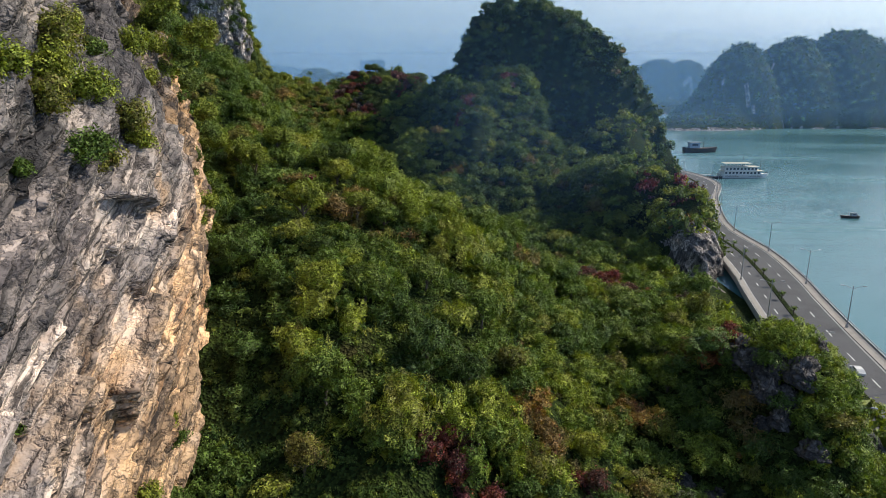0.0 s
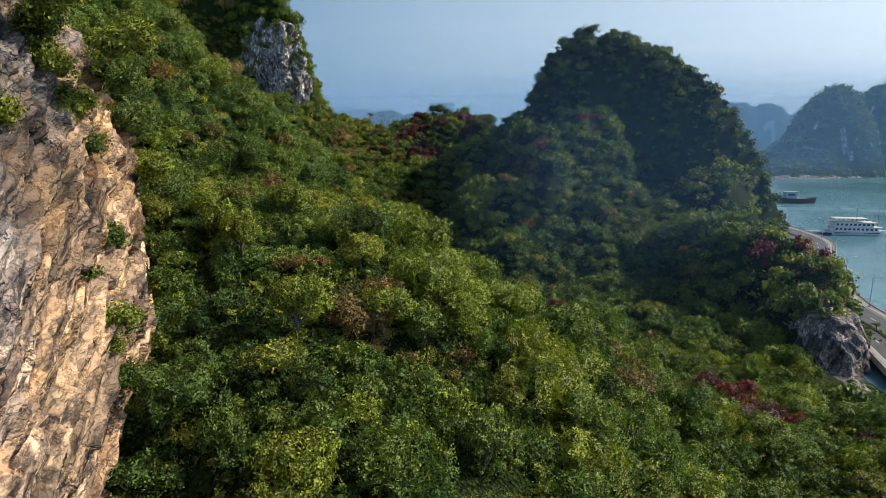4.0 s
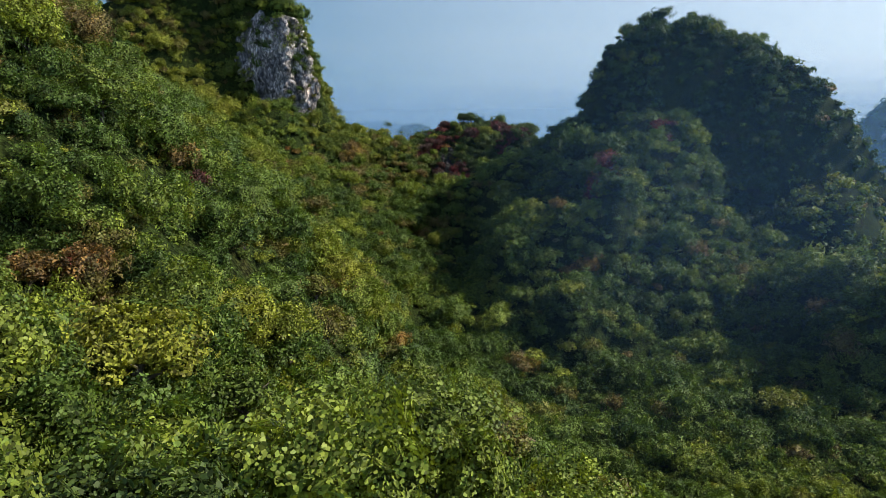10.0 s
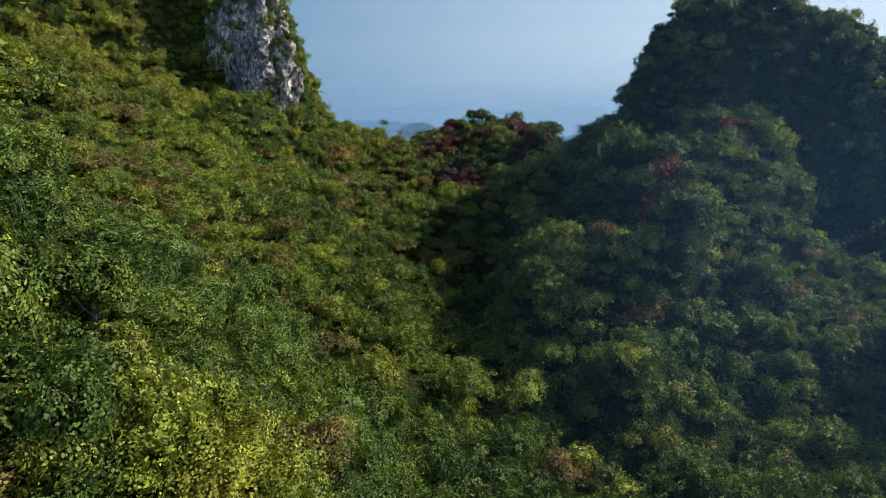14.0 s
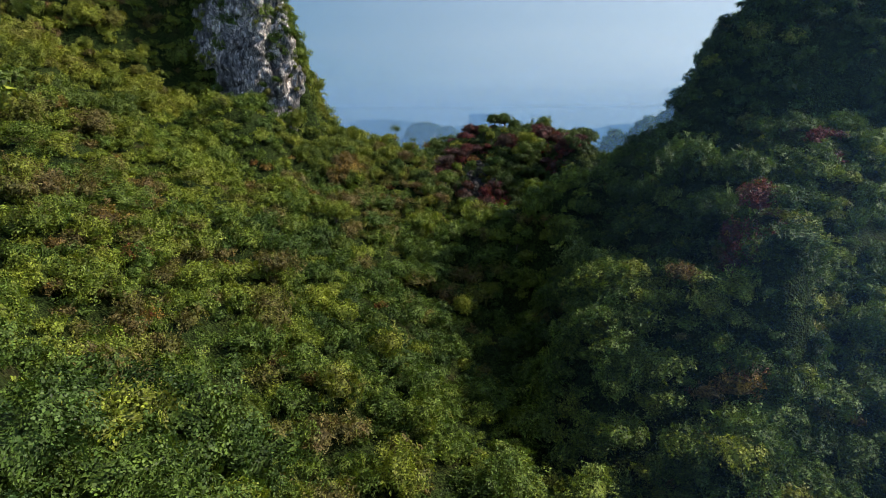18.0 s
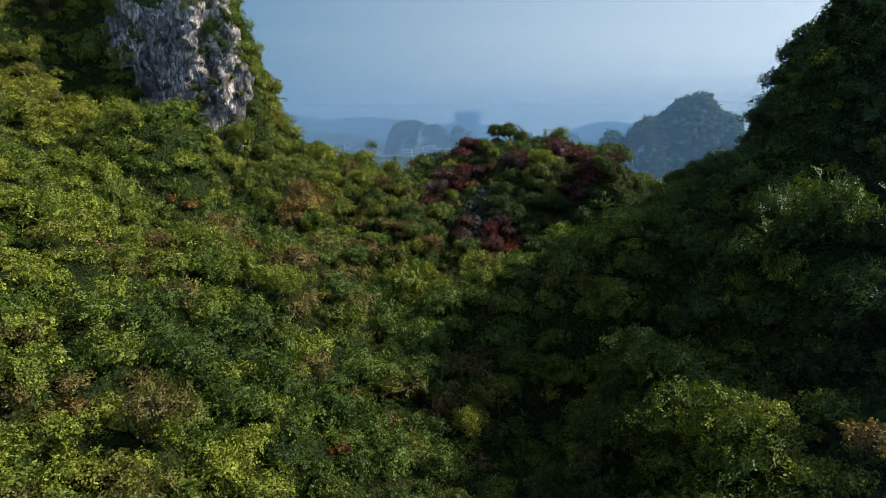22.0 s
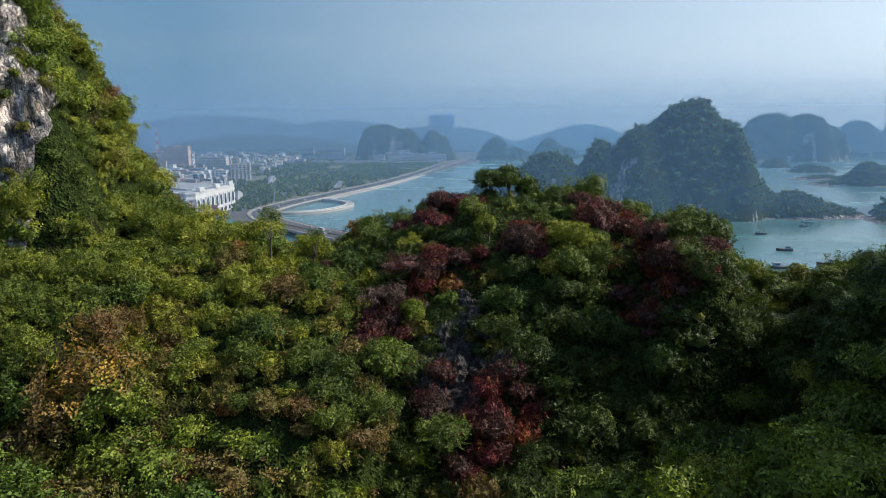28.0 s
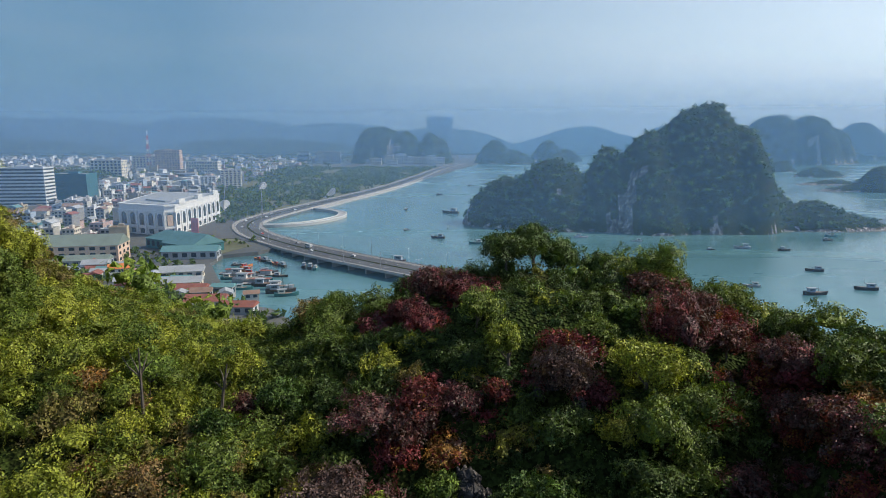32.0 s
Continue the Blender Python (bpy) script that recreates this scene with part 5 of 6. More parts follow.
# two added blue sheets that paint a haze veil over the eastern hill
def veil_material():
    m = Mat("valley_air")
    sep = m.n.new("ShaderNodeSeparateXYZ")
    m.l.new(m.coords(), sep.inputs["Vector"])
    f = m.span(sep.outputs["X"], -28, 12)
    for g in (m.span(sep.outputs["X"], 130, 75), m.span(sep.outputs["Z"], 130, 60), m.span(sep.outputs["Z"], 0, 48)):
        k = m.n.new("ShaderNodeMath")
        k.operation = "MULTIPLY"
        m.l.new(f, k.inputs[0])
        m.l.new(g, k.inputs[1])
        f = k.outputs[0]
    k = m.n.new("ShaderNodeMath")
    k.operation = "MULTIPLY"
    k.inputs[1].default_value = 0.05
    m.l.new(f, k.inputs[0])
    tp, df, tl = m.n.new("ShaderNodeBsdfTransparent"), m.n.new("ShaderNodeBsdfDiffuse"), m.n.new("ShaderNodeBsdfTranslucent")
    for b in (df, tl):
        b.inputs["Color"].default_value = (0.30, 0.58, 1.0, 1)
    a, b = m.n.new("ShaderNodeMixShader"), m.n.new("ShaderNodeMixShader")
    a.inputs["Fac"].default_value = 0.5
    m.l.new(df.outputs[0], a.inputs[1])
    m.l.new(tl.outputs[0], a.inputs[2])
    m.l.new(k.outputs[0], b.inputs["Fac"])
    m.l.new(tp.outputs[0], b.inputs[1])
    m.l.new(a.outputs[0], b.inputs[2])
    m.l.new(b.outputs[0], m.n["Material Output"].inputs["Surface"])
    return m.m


VEIL = veil_material()
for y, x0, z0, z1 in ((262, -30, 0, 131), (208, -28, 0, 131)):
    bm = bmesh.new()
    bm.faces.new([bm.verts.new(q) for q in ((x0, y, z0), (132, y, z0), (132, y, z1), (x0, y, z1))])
    tagged(part("haze", bm, VEIL), "added blue sheet that veils the steep hill like haze", "haze", kind="structure")


# ---- the town across the harbour ----
WHITE = plain("white_plaster", (0.68, 0.67, 0.65), 0.8, grain=0.12, scale=0.08)
CREAM = plain("cream_plaster", (0.66, 0.60, 0.50), 0.8, grain=0.15, scale=0.08)
PEACH = plain("peach_plaster", (0.66, 0.47, 0.35), 0.8, grain=0.18, scale=0.08)
GREYW = plain("grey_plaster", (0.42, 0.43, 0.44), 0.85, grain=0.2, scale=0.08)
BLUEW = plain("blue_plaster", (0.34, 0.40, 0.47), 0.8, grain=0.15, scale=0.08)
GLASS = plain("window_glass", (0.045, 0.065, 0.085), 0.15, grain=0.3, scale=0.05)
TEALGLASS = plain("teal_glass", (0.06, 0.16, 0.20), 0.12, grain=0.3, scale=0.05)
TEALROOF = plain("teal_sheet_roof", (0.13, 0.27, 0.28), 0.6, grain=0.25, scale=0.12)
MOSSROOF = plain("moss_green_sheet_roof", (0.19, 0.235, 0.205), 0.75, grain=0.3, scale=0.12)
REDROOF = plain("red_tile_roof", (0.27, 0.10, 0.075), 0.8, grain=0.3, scale=0.2)
BROWNROOF = plain("brown_tile_roof", (0.26, 0.17, 0.13), 0.85, grain=0.3, scale=0.2)
GREYROOF = plain("grey_sheet_roof", (0.33, 0.35, 0.37), 0.7, grain=0.25, scale=0.15)
REDPAINT = plain("red_paint", (0.52, 0.06, 0.05), 0.6, grain=0.2, scale=0.2)
ORANGEPAINT = plain("orange_paint", (0.62, 0.20, 0.05), 0.6, grain=0.2, scale=0.2)
PINKPAINT = plain("pink_paint", (0.68, 0.28, 0.32), 0.6, grain=0.15, scale=0.2)
GREENPAINT = plain("blue_green_paint", (0.05, 0.17, 0.17), 0.6, grain=0.3, scale=0.5)
DARKWOOD = plain("dark_hull_wood", (0.06, 0.05, 0.045), 0.7, grain=0.4, scale=0.8)
BLACK = plain("tyre_rubber", (0.02, 0.02, 0.02), 0.9, grain=0.2, scale=2)
GRASS = plain("park_grass", (0.15, 0.15, 0.085), 0.95, grain=0.5, scale=0.03)
TOWNGROUND = plain("town_ground", (0.115, 0.12, 0.12), 0.9, grain=0.35, scale=0.02)


WORN = plain("weathered_plaster", (0.44, 0.43, 0.40), 0.85, grain=0.45, scale=0.14)
SOOTY = plain("stained_concrete", (0.27, 0.27, 0.265), 0.9, grain=0.45, scale=0.12)
OCHREW = plain("faded_yellow_plaster", (0.50, 0.42, 0.30), 0.85, grain=0.35, scale=0.14)
ROSEW = plain("faded_rose_plaster", (0.46, 0.33, 0.30), 0.85, grain=0.35, scale=0.14)


def prism(corners, z0, z1):
    bm = bmesh.new()
    lo = [bm.verts.new((x, y, z0)) for x, y in corners]
    hi = [bm.verts.new((x, y, z1)) for x, y in corners]
    n = len(corners)
    bm.faces.new(hi)
    bm.faces.new(lo[::-1])
    for i in range(n):
        bm.faces.new((lo[i], lo[(i + 1) % n], hi[(i + 1) % n], hi[i]))
    bmesh.ops.recalc_face_normals(bm, faces=bm.faces)
    return bm


quay = [(-90, 590), (-150, 650), (-172, 676), (-205, 690), (-228, 735), (-262, 792), (-268, 826), (-246, 842), (-240, 866), (-262, 890)]
shore = quay + [(p.x, p.y) for p in across(ROAD, 14.5)[::3] if p.x < -275 and p.y > 930] + [(-150, 2790), (-60, 4850), (-4800, 4850), (-4800, 380), (-420, 380)]
bm = prism(shore, -4, 2.9)
bmesh.ops.triangulate(bm, faces=[f for f in bm.faces if len(f.verts) > 4])
tagged(part("ground", bm, TOWNGROUND), "flat built-up ground of the waterfront town", "ground", kind="structure")
park = [(-338, 1010), (-338, 1100), (-322, 1230), (-290, 1480), (-276, 1800), (-268, 2250), (-560, 2350), (-640, 1900), (-560, 1500), (-430, 1120)]
bm = prism(park, 2.0, 3.1)
bmesh.ops.triangulate(bm, faces=[f for f in bm.faces if len(f.verts) > 4])
tagged(part("lawn", bm, GRASS), "lawns of the seaside park", "park", kind="structure")
plaza = [(-262, 868), (-290, 902), (-345, 905), (-345, 870), (-300, 832), (-272, 830)]
tagged(part("lawn", prism(plaza, 2.0, 3.15), GRASS), "planted square beside the quay", "park", kind="structure")

apron = [(-346, 907), (-291, 904), (-266, 884), (-296, 948), (-330, 1012), (-348, 1062), (-364, 1044), (-348, 912)]
tagged(part("pavement", prism(apron, 2.0, 3.12), ASPHALT), "wide grey asphalt junction before the shopping hall", "road", kind="structure")

# park and street trees
def park_trees(name, area, count, seed, size, cond, label):
    r = np.random.default_rng(seed)
    x, y = r.uniform(area[0], area[1], count), r.uniform(area[2], area[3], count)
    k = cond(x, y)
    x, y = x[k], y[k]
    me = forest_mesh(name, np.stack([x, y, np.full(len(x), 3.6)], -1), size * r.uniform(0.5, 1.3, len(x)), np.clip(0.16 + r.normal(size=len(x)) * 0.09, 0, 0.45), 14, 0.75, seed, 5)
    tagged(new(name, me), label, "trees", kind="stuff")


road_x = lambda y: np.interp(y, [p.y for p in ROAD if p.x < -230], [p.x for p in ROAD if p.x < -230])
park_trees("park_trees", (-660, -270, 1010, 2350), 6600, 81, 4.3, lambda x, y: (x < road_x(y) - 19) & (x > -400 - (y - 1010) * 0.24) & (y > 1060) & (field(x, y, 34, 2, 80) > -0.25), "trees and hedges of the seaside park")
park_trees("town_trees", (-1500, -330, 780, 3300), 7000, 82, 5.6, lambda x, y: (x < -420 - (y - 1010) * 0.15) & (field(x, y, 90, 2, 83) > -0.25), "trees between the houses of the town")
park_trees("street_trees", (-960, -340, 880, 1480), 4200, 86, 4.2, lambda x, y: (x < -372 - (y - 900) * 0.10) & ~((x > -475) & (x < -335) & (y < 1078)) & (field(x, y, 30, 2, 87) > -0.1), "trees between the narrow houses")
park_trees("shore_trees", (-400, -300, 1000, 1130), 150, 89, 4.2, lambda x, y: (x < road_x(y) - 20) & (x > -368 - (y - 1046) * 0.3), "round trees beside the shopping hall")
park_trees("harbour_trees", (-345, -225, 728, 850), 170, 90, 3.6, lambda x, y: (x + y * 0.55 < 166) & (field(x, y, 16, 2, 91) > 0.0), "bushes and trees between the harbour sheds")
park_trees("square_trees", (-345, -262, 830, 905), 45, 84, 2.2, lambda x, y: (x - y < -1120), "low shrubs of the square")
park_trees("quay_trees", (-480, -160, 560, 800), 900, 85, 4.6, lambda x, y: (y < 665 + (-x - 170) * 0.8) & (field(x, y, 30, 2, 88) > -0.3), "trees behind the harbour sheds")

PANES = {}


def pane_mesh(w, h, mat):
    key = (round(w, 1), round(h, 1), mat.name)
    if key not in PANES:
        bm = box((-w / 2, -0.06, 0), (w / 2, 0.10, h))
        me = bpy.data.meshes.new("window")
        bm.to_mesh(me)
        bm.free()
        me.materials.append(mat)
        PANES[key] = me
    return PANES[key]


def building(name, x, y, w, d, h, turn, floors, bays, wall, label, roof="flat", roofmat=None, z=2.9, glass=None, side=True, bands=False, category="building", group=""):
    """A block whose front looks along its own -y; windows on the front and the east side."""
    b = empty(name, pose(x, y, z, 0, 0, turn))
    part("wall", box((-w / 2, -d / 2, -2), (w / 2, d / 2, h), 0.0), wall, b)
    rm = roofmat or GREYW
    if roof == "flat":
        bm = bmesh.new()
        t = 0.35
        for lo, hi in (((-w / 2 - t, -d / 2 - t, h), (w / 2 + t, -d / 2 + t, h + 1.0)), ((-w / 2 - t, d / 2 - t, h), (w / 2 + t, d / 2 + t, h + 1.0)), ((-w / 2 - t, -d / 2 + t, h), (-w / 2 + t, d / 2 - t, h + 1.0)), ((w / 2 - t, -d / 2 + t, h), (w / 2 + t, d / 2 - t, h + 1.0))):
            add_box(bm, lo, hi)
        part("parapet", bm, wall, b)
        part("roof", box((-w / 2 + t, -d / 2 + t, h), (w / 2 - t, d / 2 - t, h + 0.25)), rm, b)
        part("stair_head", box((-w * 0.18, 0, h + 0.25), (w * 0.12, d * 0.3, h + 3.0)), wall, b)
    else:
        bm = bmesh.new()
        o, r = 0.7, min(w, d) * 0.26
        inset = min(w, d) * (0.5 if roof == "hip" else 0.0)
        long = w >= d
        e = [bm.verts.new(q) for q in ((-w / 2 - o, -d / 2 - o, h), (w / 2 + o, -d / 2 - o, h), (w / 2 + o, d / 2 + o, h), (-w / 2 - o, d / 2 + o, h))]
        ridge = [(-w / 2 - o + inset, 0, h + r), (w / 2 + o - inset, 0, h + r)] if long else [(0, -d / 2 - o + inset, h + r), (0, d / 2 + o - inset, h + r)]
        g = [bm.verts.new(q) for q in ridge]
        if long:
            for f in ((e[0], e[1], g[1], g[0]), (e[2], e[3], g[0], g[1]), (e[1], e[2], g[1]), (e[3], e[0], g[0]), tuple(e[::-1])):
                bm.faces.new(f)
        else:
            for f in ((e[1], e[2], g[1], g[0]), (e[3], e[0], g[0], g[1]), (e[0], e[1], g[0]), (e[2], e[3], g[1]), tuple(e[::-1])):
                bm.faces.new(f)
        part("roof", bm, rm, b)
    gl = glass or GLASS
    fh = h / floors
    if bands:
        for f in range(floors):
            z0 = f * fh + fh * 0.35
            part("window_band", box((-w / 2 + 0.6, -d / 2 - 0.08, z0), (w / 2 - 0.6, -d / 2 + 0.1, z0 + fh * 0.5)), gl, b)
            if side:
                part("window_band", box((w / 2 - 0.1, -d / 2 + 0.6, z0), (w / 2 + 0.08, d / 2 - 0.6, z0 + fh * 0.5)), gl, b)
    elif bays:
        bw = w / bays
        me = pane_mesh(bw * 0.55, fh * 0.52, gl)
        sb = max(1, int(d / bw)) if side else 0
        for f in range(floors):
            for k in range(bays):
                o = new("window", me)
                o.parent = b
                o.location = (-w / 2 + bw * (k + 0.5), -d / 2, f * fh + fh * 0.28)
            for k in range(sb):
                o = new("window", me)
                o.parent = b
                o.location = (w / 2, -d / 2 + d / sb * (k + 0.5), f * fh + fh * 0.28)
                o.rotation_euler = (0, 0, radians(90))
    return tagged(b, label, category, group)


# the large white shopping hall with arched windows
mall = tagged(empty("shopping_hall"), "large white shopping hall with arched windows and cornices", "building")
A, B, C, D = Vector((-420, 934, 0)), Vector((-355, 911, 0)), Vector((-372, 1046, 0)), Vector((-452, 1058, 0))
B1, B2 = B + (A - B).normalized() * 9, B + (C - B).normalized() * 9
ring = [(p.x, p.y) for p in (A, B1, B2, C, D)]
part("wall", prism(ring, 1.0, 30.0), WHITE, mall)


def grown(points, t):
    c = sum((Vector((x, y)) for x, y in points), Vector((0, 0))) / len(points)
    return [tuple(c + (Vector(p) - c) * (1 + t / (Vector(p) - c).length)) for p in points]


for z0, z1, t in ((9.6, 10.4, 0.9), (24.5, 25.6, 1.2), (30.0, 31.2, 1.4)):
    part("cornice", prism(grown(ring, t), z0, z1), WHITE, mall)
part("roof", prism(grown(ring, -6), 31.2, 31.6), GREYROOF, mall, "grey-blue sheet roof")
part("roof_hall", prism(grown(ring, -26), 31.6, 33.2), GREYROOF, mall, "low grey hall on the roof")


def arch_mesh(w, h):
    bm = bmesh.new()
    pts = [(-w / 2, 0), (w / 2, 0)] + [(w / 2 * math.cos(a), h - w / 2 + w / 2 * math.sin(a)) for a in [math.pi * k / 8 for k in range(9)]]
    f = [bm.verts.new((x, -0.25, z)) for x, z in pts]
    g = [bm.verts.new((x, 0.3, z)) for x, z in pts]
    bm.faces.new(f)
    for i in range(len(pts)):
        j = (i + 1) % len(pts)
        bm.faces.new((f[i], g[i], g[j], f[j]))
    bmesh.ops.recalc_face_normals(bm, faces=bm.faces)
    me = bpy.data.meshes.new("arched_window")
    bm.to_mesh(me)
    bm.free()
    me.materials.append(GLASS)
    return me


ARCH, LOWWIN = arch_mesh(6.0, 11.5), pane_mesh(6.0, 4.5, GLASS)
FRAME = bpy.data.meshes.new("pilaster")
bm = add_box(box((-0.7, -0.9, 1.0), (0.7, 0.3, 24.5), 0.1), (-1.1, -1.2, 22.6), (1.1, 0.3, 24.5))
bm.to_mesh(FRAME)
bm.free()
FRAME.materials.append(WHITE)
for p, q, n in ((A, B1, 5), (B1, B2, 1), (B2, C, 9)):
    d = q - p
    a = math.degrees(math.atan2(d.y, d.x))
    for k in range(n):
        c = p + d * ((k + 0.5) / n)
        for me, z in ((ARCH, 11.8), (LOWWIN, 4.0)):
            o = new("arched_window" if me is ARCH else "window", me)
            o.parent = mall
            o.matrix_world = pose(c.x, c.y, z, 0, 0, a)
        c = p + d * (k / n)
        o = new("pilaster", FRAME)
        o.parent = mall
        o.matrix_world = pose(c.x, c.y, 0, 0, 0, a)
for t in (0.12, 0.5, 0.88):
    c = B2 + (C - B2) * t
    a = math.degrees(math.atan2((C - B2).y, (C - B2).x))
    o = part("gable", prism([(-7, -1.5), (7, -1.5), (7, 2), (-7, 2)], 31.2, 35.5), WHITE, mall)
    o.matrix_world = pose(c.x, c.y, 0, 0, 0, a)
part("banner", box((-2.4, -0.5, 12), (2.4, -0.1, 22)), PEACH, mall).matrix_world = pose((B1 + B2).x / 2, (B1 + B2).y / 2, 0, 0, 0, math.degrees(math.atan2((B2 - B1).y, (B2 - B1).x)))

# buildings that stand out, the nearest first
building("market_hall", -362, 792, 62, 26, 13, 15, 3, 9, PEACH, "long peach market hall with a dull green roof", "gable", MOSSROOF)
building("market_annex", -352, 772, 48, 12, 5, 15, 1, 8, GREYW, "low annex with a dark green sheet roof", "gable", MOSSROOF)
building("harbour_shed", -300, 842, 38, 30, 7, -28, 1, 5, GREENPAINT, "low teal-roofed shed on the harbour", "gable", TEALROOF)
building("harbour_shed", -326, 856, 34, 24, 8, -28, 1, 5, GREENPAINT, "tall teal-roofed market shed", "hip", TEALROOF)
building("harbour_shed", -286, 812, 40, 14, 6, 12, 1, 6, GREYW, "long low shed with a green roof on the quay", "gable", TEALROOF)
building("harbour_shed", -258, 745, 26, 12, 5, 20, 1, 5, CREAM, "low yellowish shed with a green-grey roof", "gable", GREYROOF)
building("harbour_shed", -246, 716, 28, 11, 4.5, 16, 1, 5, CREAM, "low shed with a grey sheet roof", "gable", GREYROOF)
building("harbour_house", -228, 700, 16, 10, 4.5, 8, 1, 3, WHITE, "white shed with a rusty red roof", "gable", REDROOF)
building("harbour_house", -208, 676, 20, 11, 4.5, 10, 1, 4, WHITE, "low house with a red tile roof by the quay", "gable", REDROOF)
building("harbour_house", -186, 668, 16, 9, 4.0, 4, 1, 3, GREYW, "quay house with a faded red roof", "gable", REDROOF)
building("harbour_house", -300, 745, 14, 10, 6, 30, 2, 3, WHITE, "small house with an orange sheet roof", "gable", ORANGEPAINT)
building("harbour_house", -322, 752, 15, 10, 7, 18, 2, 3, WHITE, "small white house below the market", "gable", GREYROOF)
building("office_tower", -640, 1090, 56, 26, 54, 12, 13, 0, WHITE, "white office tower with dark window bands", bands=True)
building("glass_block", -640, 1180, 46, 30, 42, 8, 8, 0, TEALGLASS, "teal block with a glass front", bands=True, glass=TEALGLASS)
building("hotel", -905, 1660, 64, 30, 44, 10, 7, 8, CREAM, "beige hotel block with rows of balconies")
building("public_hall", -800, 1880, 78, 26, 34, 6, 5, 12, CREAM, "long cream public building with a flat roof")
building("apartment_block", -1000, 2080, 66, 32, 58, 14, 9, 9, PEACH, "buff apartment block on the rise")
building("apartment_block", -1090, 2140, 90, 30, 40, 14, 6, 10, CREAM, "wide cream hospital block")
building("apartment_block", -560, 1500, 36, 20, 32, 20, 8, 5, CREAM, "cream apartment house by the avenue")
building("apartment_block", -585, 1460, 26, 18, 22, 20, 6, 4, WHITE, "white apartment house by the avenue")
building("tower_block", -790, 2640, 44, 24, 46, 6, 10, 0, BLUEW, "blue-glazed tower by the park", bands=True)
building("tower_block", -700, 2650, 90, 24, 44, 6, 9, 12, GREYW, "unfinished grey concrete frame block")
building("tower_block", -1390, 4250, 70, 50, 110, 0, 14, 0, WHITE, "slim white tower in the hazy town", bands=True)
building("tower_block", -1490, 4250, 60, 50, 80, 0, 10, 0, CREAM, "pale tower in the hazy town", bands=True)
building("tower_block", -1560, 4200, 40, 50, 95, 0, 12, 0, WHITE, "pale tower in the hazy town", bands=True)
building("grand_hotel", -435, 4050, 150, 40, 175, -4, 20, 0, BLUEW, "huge slab-shaped hotel, blue with distance", z=40, bands=True, side=False)
karst("far_hills", [(-435, 4080, 60, 300, 300, 150, 150, 1.6)], (-785, -85, 3900, 4300), 25, "low rise under the far hotel", 0, 0, 40, category="hills")
for n, (x, y, w, h) in enumerate([(-470, 2610, 34, 30), (-425, 2600, 40, 36), (-390, 2590, 30, 26), (-355, 2600, 44, 24), (-318, 2590, 30, 30), (-285, 2600, 36, 24), (-505, 2560, 40, 22), (-440, 2520, 34, 16), (-300, 2500, 26, 20)]):
    building("villa_block", x, y, w, 20, h, 4, max(3, h // 5), 5, WHITE if n % 3 else CREAM, "white waterfront block below the dark rock", group="waterfront blocks")

karst("town_hill", [(-960, 1560, 30, 190, 170, 110, 110, 2.0), (-1120, 1600, 26, 160, 160, 110, 110, 2.0)], (-1320, -770, 1430, 1730), 12, "low wooded rise in the town", 9, 6.5, 41, 10, category="hill")

# the narrow houses of the town
hr = random.Random(11)
for k in range(46):
    t = hr.random()
    x, y = -180 - 210 * t + hr.uniform(-12, 12), 672 + 95 * t + hr.uniform(-8, 26)
    rm = hr.choice([REDROOF, GREYROOF, BROWNROOF, TEALROOF, GREYROOF])
    building("quay_hut", x, y, hr.uniform(6, 12), hr.uniform(5, 8), hr.uniform(3, 5.5), hr.choice([8, 16, -70, 24]), 1, 2, hr.choice([WORN, SOOTY, GREYW, CREAM]), "small harbour hut with a %s" % rm.name.replace("_", " "), "gable", rm, group="harbour huts", category="hut")
walls = [WORN, WHITE, SOOTY, WHITE, CREAM, BLUEW, WORN, SOOTY, OCHREW, ROSEW, GREYW, WHITE]
roofs = [GREYROOF, REDROOF, BROWNROOF, TEALROOF, GREYW]
done = []
tries = 0
while len(done) < 185 and tries < 6000:
    tries += 1
    y = 860 + 560 * hr.random() ** 1.3
    x = hr.uniform(-480 - (y - 860) * 0.75, -385 - (y - 900) * 0.32)
    if any(abs(x - a) < 13 and abs(y - b) < 17 for a, b in done) or (-470 < x < -340 and 900 < y < 1075) or (-700 < x < -590 and 1060 < y < 1215):
        continue
    done.append((x, y))
    w, d, fl = hr.uniform(6, 13), hr.uniform(10, 18), hr.choice([2, 3, 3, 4, 4, 5])
    flat = hr.random() < 0.6
    wall = hr.choice(walls)
    rm = hr.choice(roofs)
    tone = wall.name.split("_")[0]
    building("town_house", x, y, w, d, fl * 3.4, hr.choice([12, 12, 14, -70, 8]), fl, max(2, int(w / 3.2)), wall, "narrow %s town house with a %s" % (tone, "flat roof" if flat else rm.name.replace("_", " ")), "flat" if flat else "gable", rm, side=hr.random() < 0.3, group="town houses", category="house")

# houses too far to tell one by one
fb = {}
for k in range(1500):
    y = 1420 + 2300 * hr.random() ** 1.4
    x = hr.uniform(-700 - (y - 1000) * 0.95, -600 - (y - 1400) * 0.12)
    if -1150 < x < -740 and 1600 < y < 2200 and hr.random() < 0.5:
        continue
    wm = hr.choice(walls)
    w, d, h = hr.uniform(9, 24), hr.uniform(10, 20), hr.choice([6, 7, 9, 10, 10, 13, 17])
    bmx = fb.setdefault(wm, bmesh.new())
    r = bmesh.ops.create_cube(bmx, size=1, matrix=pose(x, y, 2.9 + h / 2, 0, 0, hr.choice([10, 14, -6])) @ Matrix.Diagonal((w, d, h, 1))) if len(bmx.verts) < 1200 else None
    if r is None:
        fb[wm] = bmesh.new()
        tagged(part("distant_houses", bmx, wm), "pale houses of the far town", "houses", kind="stuff")
